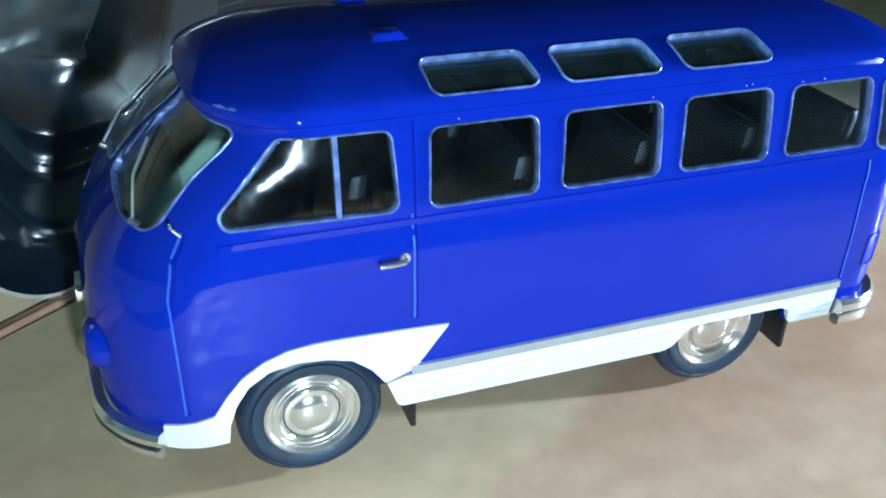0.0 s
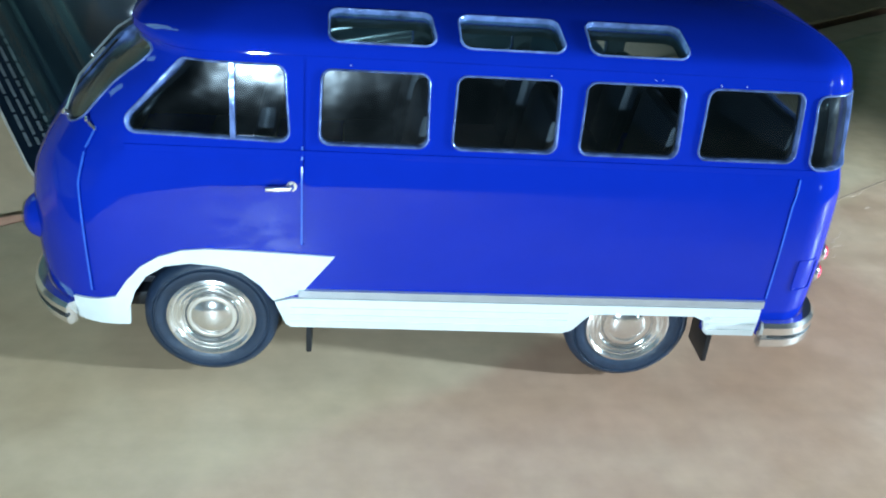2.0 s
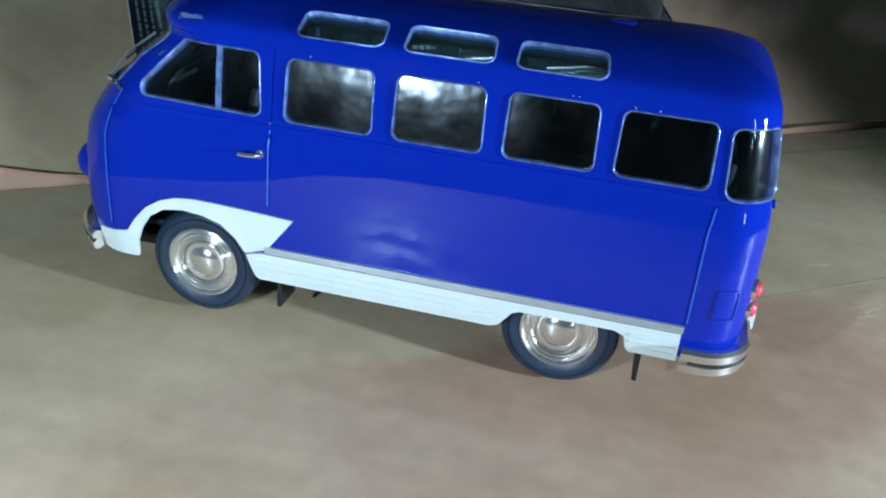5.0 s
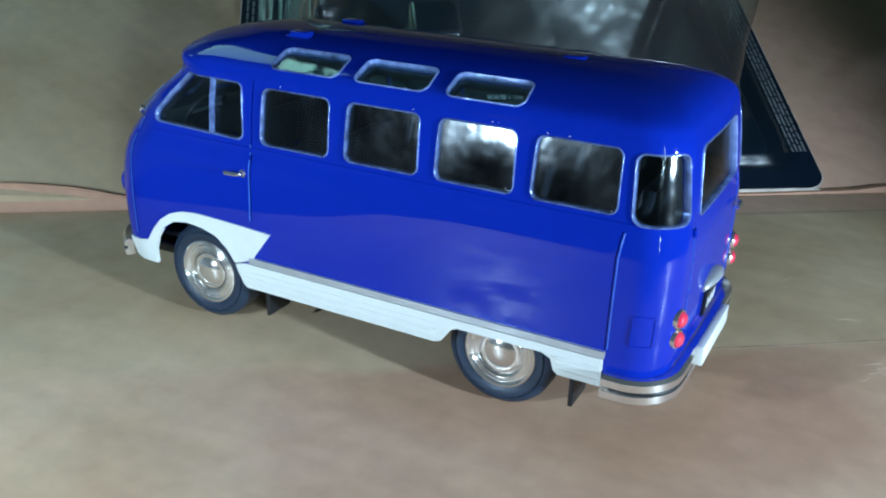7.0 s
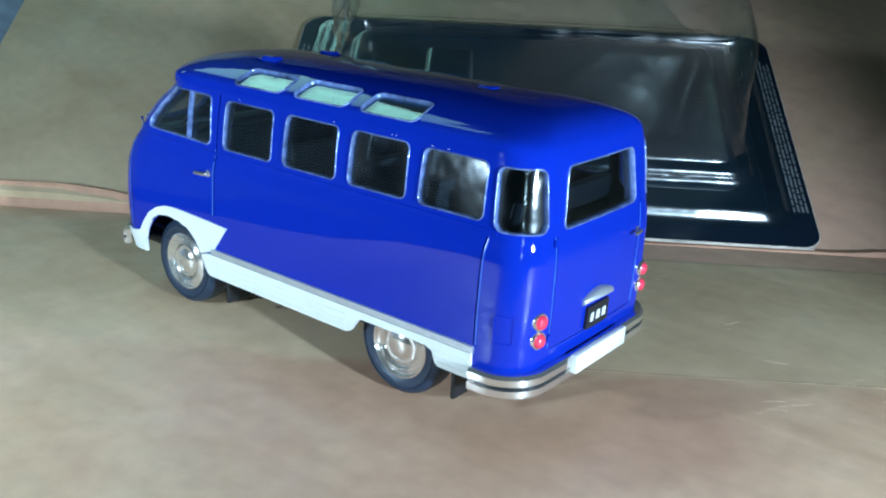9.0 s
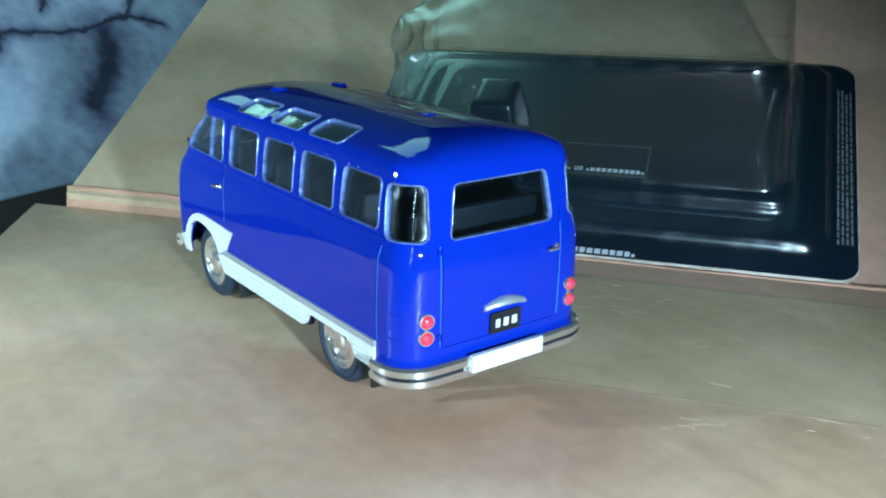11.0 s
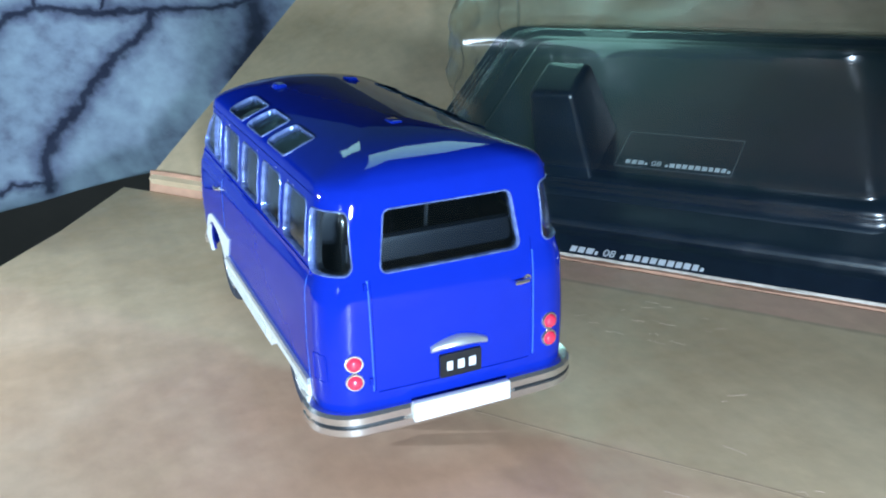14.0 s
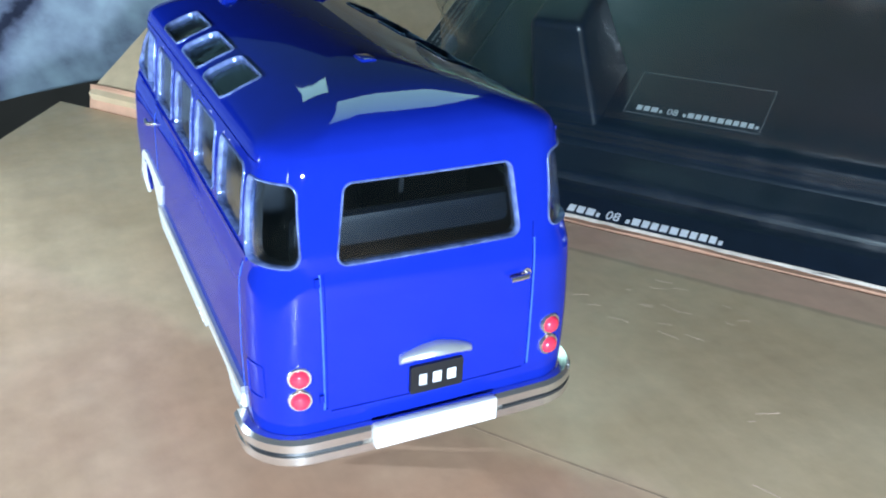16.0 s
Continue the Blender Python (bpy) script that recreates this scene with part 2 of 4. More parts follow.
def stone_print():
    """Printed flagstones: mottled blue-grey slabs parted by a few dark, wandering cracks, with one broad dark band
    beside them, in millimetres on the sheet.
    """
    m = mat("stone_print", (0.5, 0.5, 0.5), 0.5)
    nt = m.node_tree
    b, co = nt.nodes["Principled BSDF"], nt.nodes["Texture Coordinate"]
    link = nt.links.new

    def vec(op, x, y):
        n = nt.nodes.new("ShaderNodeVectorMath")
        n.operation = op
        for i, v in enumerate((x, y)):
            if isinstance(v, tuple):
                n.inputs[i].default_value = v
            elif v is not None:
                link(v, n.inputs[i])
        return n

    def num(op, x, y):
        n = nt.nodes.new("ShaderNodeMath")
        n.operation = op
        for i, v in enumerate((x, y)):
            if isinstance(v, (int, float)):
                n.inputs[i].default_value = v
            else:
                link(v, n.inputs[i])
        return n

    def noisy(scale, detail):
        n = nt.nodes.new("ShaderNodeTexNoise")
        n.inputs["Scale"].default_value, n.inputs["Detail"].default_value = scale, detail
        link(co.outputs["Object"], n.inputs["Vector"])
        return n

    warp, fray = noisy(28, 3), noisy(150, 4)
    at = vec("MULTIPLY_ADD", vec("ADD", warp.outputs["Color"], fray.outputs["Color"]).outputs[0], (0.008, 0.008, 0.0))
    at.inputs[2].default_value = (-0.008, -0.008, 0.0)
    at = vec("ADD", at.outputs[0], co.outputs["Object"])
    flat = vec("MULTIPLY", at.outputs[0], (1.0, 1.0, 0.0)).outputs[0]
    near = None
    for thin, line in CRACKS_AND_BAND:
        for (x0, y0), (x1, y1) in zip(line, line[1:]):
            o, d = Vector((x0, y0, 0)) * 0.001, Vector((x1 - x0, y1 - y0, 0)) * 0.001
            rel = vec("SUBTRACT", flat, tuple(o)).outputs[0]
            t = num("MULTIPLY", vec("DOT_PRODUCT", rel, tuple(d / d.length_squared)).outputs["Value"], 1.0)
            t.use_clamp = True
            foot = vec("SCALE", tuple(d), None)
            link(t.outputs[0], foot.inputs["Scale"])
            away = num("MULTIPLY", vec("DISTANCE", rel, foot.outputs[0]).outputs["Value"], thin).outputs[0]
            near = away if near is None else num("MINIMUM", near, away).outputs[0]
    ramp = nt.nodes.new("ShaderNodeValToRGB")
    ramp.color_ramp.elements[0].position, ramp.color_ramp.elements[0].color = 0.08, (0.11, 0.105, 0.15, 1)
    ramp.color_ramp.elements[1].position, ramp.color_ramp.elements[1].color = 0.75, (1, 1, 1, 1)
    low = ramp.color_ramp.elements.new(0.3)
    low.color = (0.58, 0.56, 0.64, 1)
    link(num("MULTIPLY", near, 100.0).outputs[0], ramp.inputs["Fac"])
    tone = nt.nodes.new("ShaderNodeValToRGB")
    tone.color_ramp.elements[0].position, tone.color_ramp.elements[0].color = 0.3, (0.16, 0.16, 0.24, 1)
    tone.color_ramp.elements[1].position, tone.color_ramp.elements[1].color = 0.68, (0.52, 0.60, 0.70, 1)
    mid = tone.color_ramp.elements.new(0.47)
    mid.color = (0.36, 0.40, 0.52, 1)
    blend = num("ADD", num("MULTIPLY", noisy(17, 5).outputs["Fac"], 0.5).outputs[0], num("MULTIPLY", noisy(110, 9).outputs["Fac"], 0.5).outputs[0])
    link(blend.outputs[0], tone.inputs["Fac"])
    both = nt.nodes.new("ShaderNodeMix")
    both.data_type, both.blend_type = "RGBA", "MULTIPLY"
    both.inputs["Factor"].default_value = 1.0
    link(tone.outputs["Color"], both.inputs["A"])
    link(ramp.outputs["Color"], both.inputs["B"])
    link(both.outputs["Result"], b.inputs["Base Color"])
    return m


STONE = stone_print()

# ---- mesh helpers: all shapes are drawn in millimetres ----
MM = 0.001


def sharpen(bm, limit=38):
    for f in bm.faces:
        f.smooth = True
    for e in bm.edges:
        e.smooth = len(e.link_faces) == 2 and e.calc_face_angle(0) < radians(limit)


def part(name, bm, material, parent=None, label="", limit=38, at=None):
    """Links a bmesh, drawn in millimetres, as one mesh object under a thing."""
    solid(bm)
    sharpen(bm, limit)
    bmesh.ops.scale(bm, vec=(MM, MM, MM), verts=bm.verts)
    me = bpy.data.meshes.new(name)
    bm.to_mesh(me)
    bm.free()
    me.materials.append(material)
    ob = new(name, me)
    if at is not None:
        ob.matrix_world = at
    if parent:
        ob.parent = parent
    if label:
        ob["label"] = label
    return ob


def box(x0, x1, y0, y1, z0, z1, bevel=0.0, seg=2):
    bm = bmesh.new()
    bmesh.ops.create_cube(bm, size=1, matrix=Matrix.Translation(((x0 + x1) / 2, (y0 + y1) / 2, (z0 + z1) / 2)) @ Matrix.Diagonal((x1 - x0, y1 - y0, z1 - z0, 1)))
    if bevel:
        bmesh.ops.bevel(bm, geom=bm.edges[:], offset=bevel, segments=seg, affect="EDGES", profile=0.5)
    return bm


def lathe(profile, axis_at, axis="y", n=40, close=True):
    """Turns (radius, offset along the axis) points round an axis."""
    bm = bmesh.new()
    rings = []
    for r, o in profile:
        ring = []
        for i in range(n):
            a = 2 * math.pi * i / n
            c, s = r * math.cos(a), r * math.sin(a)
            p = {"y": (c, o, s), "x": (o, c, s), "z": (c, s, o)}[axis]
            ring.append(bm.verts.new(Vector(p) + Vector(axis_at)))
        rings.append(ring)
    for a, b in zip(rings, rings[1:]):
        for i in range(n):
            bm.faces.new((a[i], a[(i + 1) % n], b[(i + 1) % n], b[i]))
    if close:
        for ring in (rings[0], rings[-1]):
            bm.faces.new(ring)
    return bm


def tube(points, radius, n=10, closed=False):
    """A round wire through points."""
    bm = bmesh.new()
    pts = [Vector(p) for p in points]
    rings = []
    for i, p in enumerate(pts):
        a = pts[i - 1] if (i or closed) else p
        b = pts[(i + 1) % len(pts)] if (i < len(pts) - 1 or closed) else p
        d = (b - a).normalized()
        u = d.cross(Vector((0.13, 0.31, 0.94))).normalized()
        v = d.cross(u)
        rings.append([bm.verts.new(p + radius * (math.cos(2 * math.pi * k / n) * u + math.sin(2 * math.pi * k / n) * v)) for k in range(n)])
    last = len(rings) if closed else len(rings) - 1
    for i in range(last):
        a, b = rings[i], rings[(i + 1) % len(rings)]
        for k in range(n):
            bm.faces.new((a[k], a[(k + 1) % n], b[(k + 1) % n], b[k]))
    if not closed:
        bm.faces.new(rings[0])
        bm.faces.new(rings[-1])
    return bm


def rounded(points, r, inset=0.0, n=6):
    """A convex outline, counter-clockwise, drawn in by inset, with round corners of radius r."""
    P = [Vector((*p, 0)) for p in points]
    k = len(P)
    lines = []
    for i in range(k):
        d = (P[(i + 1) % k] - P[i]).normalized()
        lines.append((P[i] + inset * Vector((-d.y, d.x, 0)), d))
    out = []
    for i in range(k):
        (p, d), (q, e) = lines[i - 1], lines[i]
        w = q - p
        det = d.x * -e.y + e.x * d.y
        t = (w.x * -e.y + e.x * w.y) / det
        c = p + t * d
        half = math.acos(max(-1, min(1, -d.dot(e)))) / 2
        rr = max(r - inset, 0.15) if not isinstance(r, (list, tuple)) else max(r[i] - inset, 0.15)
        cut = rr / math.tan(half)
        a, b = c - cut * d, c + cut * e
        o = c + (e - d).normalized() * (rr / math.sin(half))
        a0 = math.atan2(a.y - o.y, a.x - o.x)
        a1 = math.atan2(b.y - o.y, b.x - o.x)
        while a1 < a0:
            a1 += 2 * math.pi
        for j in range(n + 1):
            g = a0 + (a1 - a0) * j / n
            out.append((o.x + rr * math.cos(g), o.y + rr * math.sin(g)))
    return out


def ring_line(points, r, inset, runs=6):
    """rounded(), with in-between points on the straight runs, always as many."""
    L = rounded(points, r, inset, 8)
    out = []
    for i, p in enumerate(L):
        q = L[(i + 1) % len(L)]
        n = runs if i % 9 == 8 else 1
        out += [(p[0] + (q[0] - p[0]) * j / n, p[1] + (q[1] - p[1]) * j / n) for j in range(n)]
    return out


def dense(pts, step=1.2):
    out = []
    for i, p in enumerate(pts):
        q = pts[(i + 1) % len(pts)]
        n = max(1, round(math.hypot(q[0] - p[0], q[1] - p[1]) / step))
        out += [(p[0] + (q[0] - p[0]) * j / n, p[1] + (q[1] - p[1]) * j / n) for j in range(n)]
    return out


def patch(on, outline, low, high, step=1.5):
    """A plate of the outline, laid on a curved surface from the height low to high over it."""
    bm = bmesh.new()
    bm.faces.new([bm.verts.new((p, q, 0)) for p, q in outline])
    bmesh.ops.recalc_face_normals(bm, faces=bm.faces)
    if bm.faces[:][0].normal.z < 0:
        bmesh.ops.reverse_faces(bm, faces=bm.faces)
    for ax in (0, 1):
        lo, hi = min(o[ax] for o in outline), max(o[ax] for o in outline)
        for i in range(1, int((hi - lo) / step) + 1):
            c = Vector((0, 0, 0))
            c[ax] = lo + (hi - lo) * i / (int((hi - lo) / step) + 1)
            nrm = Vector((0, 0, 0))
            nrm[ax] = 1
            bmesh.ops.bisect_plane(bm, geom=bm.verts[:] + bm.edges[:] + bm.faces[:], plane_co=c, plane_no=nrm, dist=1e-5)
    flat = {v: (v.co.x, v.co.y) for v in bm.verts}
    made = bmesh.ops.extrude_face_region(bm, geom=bm.faces[:])["geom"]
    up = [v for v in made if isinstance(v, bmesh.types.BMVert)]
    top = {v: (v.co.x, v.co.y) for v in up}
    for v, (p, q) in flat.items():
        v.co = on(p, q, low)
    for v, (p, q) in top.items():
        v.co = on(p, q, high)
    return bm


def frame_ring(on, outline, profile):
    """A closed moulding: outline(inset) gives the line, profile is (inset, height) points."""
    bm = bmesh.new()
    loops = [[bm.verts.new(on(p, q, h)) for p, q in outline(i)] for i, h in profile]
    k = len(loops)
    for a in range(k):
        A, B = loops[a], loops[(a + 1) % k]
        for i in range(len(A)):
            bm.faces.new((A[i], A[(i + 1) % len(A)], B[(i + 1) % len(A)], B[i]))
    return bm


def strip(on, line, width, low, high):
    """A band of that width along an open line on the surface."""
    L = []
    for p, q in zip(line, line[1:]):
        n = max(1, round(math.hypot(q[0] - p[0], q[1] - p[1])))
        L += [(p[0] + (q[0] - p[0]) * j / n, p[1] + (q[1] - p[1]) * j / n) for j in range(n)]
    L.append(line[-1])
    bm = bmesh.new()
    rows = []
    for i, p in enumerate(L):
        a, b = L[max(i - 1, 0)], L[min(i + 1, len(L) - 1)]
        d = math.hypot(b[0] - a[0], b[1] - a[1])
        nx, ny = -(b[1] - a[1]) / d * width / 2, (b[0] - a[0]) / d * width / 2
        rows.append([bm.verts.new(on(p[0] + s * nx, p[1] + s * ny, h)) for s, h in ((-1, low), (-1, high), (1, high), (1, low))])
    for a, b in zip(rows, rows[1:]):
        for i in range(4):
            bm.faces.new((a[i], a[(i + 1) % 4], b[(i + 1) % 4], b[i]))
    bm.faces.new(rows[0])
    bm.faces.new(rows[-1])
    return bm


def solid(bm):
    """Turns a closed mesh right side out."""
    bmesh.ops.recalc_face_normals(bm, faces=bm.faces)
    if bm.calc_volume(signed=True) < 0:
        bmesh.ops.reverse_faces(bm, faces=bm.faces)
    return bm


def join(*bms):
    out = bmesh.new()
    for b in bms:
        solid(b)
        me = bpy.data.meshes.new("tmp")
        b.to_mesh(me)
        b.free()
        out.from_mesh(me)
        bpy.data.meshes.remove(me)
    return out


def cut(bm, cutter):
    """bm with the cutter's solids taken out."""
    obs = []
    for b in (bm, cutter):
        me = bpy.data.meshes.new("tmp")
        b.to_mesh(me)
        b.free()
        obs.append(new("tmp", me))
    mod = obs[0].modifiers.new("cut", "BOOLEAN")
    mod.operation, mod.object, mod.solver = "DIFFERENCE", obs[1], "EXACT"
    bpy.context.view_layer.update()
    done = bpy.data.meshes.new_from_object(obs[0].evaluated_get(bpy.context.evaluated_depsgraph_get()))
    out = bmesh.new()
    out.from_mesh(done)
    for o in obs:
        me = o.data
        bpy.data.objects.remove(o)
        bpy.data.meshes.remove(me)
    bpy.data.meshes.remove(done)
    return out


def empty(name, label, category, group="", m=None):
    ob = new(name)
    ob.empty_display_size = 0.01
    if m is not None:
        ob.matrix_world = m
    return tagged(ob, label, category, group)


# ---- the setting ----
D = Vector((0.823, 0.568, 0)).normalized()   # along the fold in the cardboard
N = Vector((-D.y, D.x, 0))                   # back from it
FOLD_AT = Vector((0, 66.7, 0))
TILT = radians(27)


def sheet(name, outline, thick, material, label, at, ripple=0.5, step=14, raised=lambda p: 0):
    """A sheet of board with slight waves."""
    def on(p, q, h):
        w = ripple * (noise.noise(Vector((p * 0.012, q * 0.012, 3))) + 0.4 * noise.noise(Vector((p * 0.05, q * 0.05, 7))))
        return Vector((p, q, h + w * (1 if raised(p) == 0 else 0.5) + raised(p) - 0.8 * (ripple > 0)))
    return tagged(part(name, patch(on, outline, -thick, 0, step), material, at=at), label, kind="structure")


def turned(u, v, w, o):
    m = Matrix((u, v, w)).transposed().to_4x4()
    m.translation = Vector(o) * MM
    return m


FLOOR_M = turned(D, N, Vector((0, 0, 1)), FOLD_AT)
SLOPE_S = N * math.cos(TILT) + Vector((0, 0, math.sin(TILT)))
SLOPE_H = -N * math.sin(TILT) + Vector((0, 0, math.cos(TILT)))
SLOPE_M = turned(D, SLOPE_S, SLOPE_H, FOLD_AT + N * 0.5)


def ease(a, b, x):
    t = min(max((x - a) / (b - a), 0), 1)
    return t * t * (3 - 2 * t)


def lift(a):
    """How far the flap's lower edge stands off the floor."""
    return 5.5 * ease(-76, -120, a) + 1.2 * ease(73, 88, a)


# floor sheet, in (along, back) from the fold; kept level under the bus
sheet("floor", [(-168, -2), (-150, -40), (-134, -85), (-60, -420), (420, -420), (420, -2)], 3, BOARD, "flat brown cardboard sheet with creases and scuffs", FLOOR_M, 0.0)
fold = bmesh.new()
rows = []
for i in range(116):
    a = -157 + 5 * i
    k = lift(a) + 0.3 + 0.35 * noise.noise(Vector((a * 0.05, 0, 0)))
    rows.append([fold.verts.new((a, y, z)) for y, z in ((-1.2, -0.5), (-1.2 + 0.25 * k, k), (0.6 + 0.25 * k, k), (0.6, -0.5))])
for r0, r1 in zip(rows, rows[1:]):
    for i in range(4):
        fold.faces.new((r0[i], r0[(i + 1) % 4], r1[(i + 1) % 4], r1[i]))
fold.faces.new(rows[0])
fold.faces.new(rows[-1])
torn = []
for i in range(19):
    a = -157 + 5 * i
    k = lift(a) + 0.5
    torn.append((a, -1.0 + 0.25 * k + 0.5 * noise.noise(Vector((a * 0.09, 5, 0))), k + 0.5 * noise.noise(Vector((a * 0.06, 9, 0)))))
tagged(part("torn_edge", tube(torn, 0.3, 8), FOLD, at=FLOOR_M), "torn pale paper edge of the flap", kind="structure")
tagged(part("floor_fold", fold, FOLD, at=FLOOR_M), "narrow folded strip of brown cardboard", kind="structure")
sheet("backboard", [(-156, 0), (420, 0), (420, 460), (-190, 460)], 3, BOARD, "brown cardboard flap rising behind the model", SLOPE_M, 0.8, 14, lift)
on_floor = lambda p, q, h: Vector((p, q, h))
# Darker strips laid on the floor draw the score line, broken in places.
score = [(a, -71.5 + 0.9 * noise.noise(Vector((a * 0.03, 2, 0)))) for a in range(-5, 400, 5)]
creases = []
for i in range(0, len(score) - 3, 3):
    wide = 0.34 * (1 + 0.7 * noise.noise(Vector((score[i][0] * 0.05, 4, 0))))
    if wide > 0.1:
        creases.append(strip(on_floor, score[i:i + 4], wide, -0.3, 0.02 + 0.0004 * i))
tagged(part("floor_crease", join(*creases), CREASE, at=FLOOR_M), "long broken score line in the cardboard, drawn by darker strips", kind="structure")
random.seed(11)
scuffs = []
for i in range(34):
    x, y = random.choice(((27, 57), (70, 24), (60, 45), (90, 40), (25, 50)))
    x, y = x + random.uniform(-9, 9), y + random.uniform(-8, 8)
    g, ln = random.uniform(0.2, 1.3), random.uniform(0.8, 4)
    scuffs.append(strip(on_floor, [(x, y), (x + ln * math.cos(g) / 2, y + ln * math.sin(g) / 2 + random.uniform(-0.6, 0.6)), (x + ln * math.cos(g), y + ln * math.sin(g))], random.uniform(0.08, 0.2), -0.2, 0.02))
tagged(part("scuff_marks", join(*scuffs), PALE), "pale scuffs on the cardboard", kind="stuff")
# stone-patterned sheet beyond the cardboard
SU = Vector((0.35, -0.94, 0)).normalized()
SB = Vector((-0.94, -0.35, 0)).normalized()
SVV = (SB * 0.62 + Vector((0, 0, 0.78))).normalized()
ragged = [(-320 + 20 * i, -37 + 5 * noise.noise(Vector((i * 0.6, 0, 2)))) for i in range(33)]
SHEET_M = turned(SU, SVV, SU.cross(SVV), (-300, -40, -22))
sheet("stone_patterned_sheet", ragged + [(320, 132), (-320, 132)], 2, STONE, "grey stone-patterned sheet with dark cracks, slightly wavy", SHEET_M, 6, 20)
# Dark strip added below the pattern for the shaded gap behind the floor's edge.
sheet("sheet_border", [(-320, -160), (320, -160), (320, -25), (-320, -25)], 2, TABLE, "dark strip standing in for the shaded gap under the stone pattern", SHEET_M @ Matrix.Translation((0, 0, -0.006)), 6, 20)
tagged(part("table", box(-700, 700, -700, 700, -170, -150, 2), TABLE), "dark table top under the cardboard", kind="structure")
for nm, b in (("wall_north", (-1200, 2500, 2000, 2100)), ("wall_south", (-1200, 2500, -2100, -2000)), ("wall_east", (2500, 2600, -2100, 2100)), ("wall_west", (-1200, -1100, 900, 2100))):
    tagged(part(nm, box(*b, -900, 2500), ROOM), "plain dim painted room wall", kind="structure")
for nm, b in (("wall_west_near", (-1200, -1100, -2000, -1300, -900, 2500)), ("wall_west_sill", (-1200, -1100, -1300, 900, -900, 350))):
    tagged(part(nm, box(*b), ROOM), "plain dim painted room wall", kind="structure")
# Unseen window; its bright panels sit where the roof and skylight reflections point.
window = tagged(part("window_1", join(box(-1180, -1120, -1300, -1250, 350, 2500, 4), box(-1180, -1120, 850, 900, 350, 2500, 4), box(-1180, -1120, -1250, 850, 350, 390, 4), box(-1180, -1120, -1250, 850, 2450, 2500, 4)), ROOM), "tall unseen room window with drawn blue-green curtains, lit from behind", kind="structure")
for y0, y1, z0, z1, mt in ((-1250, 160, 390, 2450, DUSK), (160, 310, 390, 500, DUSK), (160, 310, 500, 640, GLOW), (160, 310, 640, 2450, DUSK), (310, 350, 390, 2450, DUSK),
                           (350, 620, 390, 790, DUSK), (350, 620, 790, 1750, GLOW), (350, 620, 1750, 2450, DUSK),
                           (620, 850, 390, 790, DUSK), (620, 850, 790, 1520, GLOW), (620, 850, 1520, 2450, DUSK)):
    part("curtain", box(-1165, -1155, y0, y1, z0, z1), mt, window, "unseen curtain panel with light behind it")
tagged(part("ceiling", box(-1200, 2600, -2100, 2100, 2500, 2600), ROOM), "plain dim painted ceiling", kind="structure")
tagged(part("ground", box(-1200, 2600, -2100, 2100, -1000, -900), ROOM), "dim room floor", kind="structure")

# ---- the model minibus ----
# height: half width, front, rear
FORM = [(8.8, 20.0, -48.0, 51.6), (12, 20.4, -48.9, 52.0), (20, 20.5, -49.2, 52.3), (26, 20.3, -48.5, 52.3), (29.2, 20.15, -47.1, 52.2), (30.2, 19.98, -46.6, 52.1),
        (31.0, 19.58, -46.0, 51.95), (33, 19.4, -44.6, 51.8), (38, 18.9, -40.0, 51.3), (42.6, 18.15, -35.2, 50.7), (43.0, 18.1, -35.3, 50.6),
        (43.5, 18.0, -35.9, 50.45), (44.3, 17.75, -35.9, 50.1), (44.9, 17.3, -35.4, 49.6), (45.6, 16.0, -34.6, 48.9), (46.4, 13.9, -33.4, 47.6), (47.0, 12.0, -31.8, 46.0), (47.5, 9.9, -29.0, 43.5),
        (47.95, 7.2, -26, 40), (48.25, 4.6, -20, 34), (48.4, 2.1, -13, 27), (48.45, 0.7, -8, 22)]
ZS = [f[0] for f in FORM]


def slopes(k):
    v = [f[k] for f in FORM]
    h = [b - a for a, b in zip(ZS, ZS[1:])]
    d = [(b - a) / c for a, b, c in zip(v, v[1:], h)]
    m = [d[0]]
    for i in range(1, len(d)):
        m.append(0 if d[i - 1] * d[i] <= 0 else 2 * d[i - 1] * d[i] / (d[i - 1] + d[i]))
    return v, m + [d[-1]]


CURVES = {k: slopes(k) for k in (1, 2, 3)}


def form(z):
    """Half width, front, rear and the corners' radii of the body at a height."""
    z = min(max(z, ZS[0]), ZS[-1])
    i = min(max(j for j in range(len(ZS)) if ZS[j] <= z), len(ZS) - 2)
    h = ZS[i + 1] - ZS[i]
    t = (z - ZS[i]) / h
    res = []
    for k in (1, 2, 3):
        v, m = CURVES[k]
        res.append((2 * t ** 3 - 3 * t * t + 1) * v[i] + (t ** 3 - 2 * t * t + t) * h * m[i] + (3 * t * t - 2 * t ** 3) * v[i + 1] + (t ** 3 - t * t) * h * m[i + 1])
    w = res[0]
    return (*res, min(9.5, w * 0.9), min(5.3, w * 0.9))


BOW, REAR_BOW = 2.2, 0.5


def nose(y, w, k):
    return k * (min(abs(y) / max(w, 1e-6), 1)) ** 2


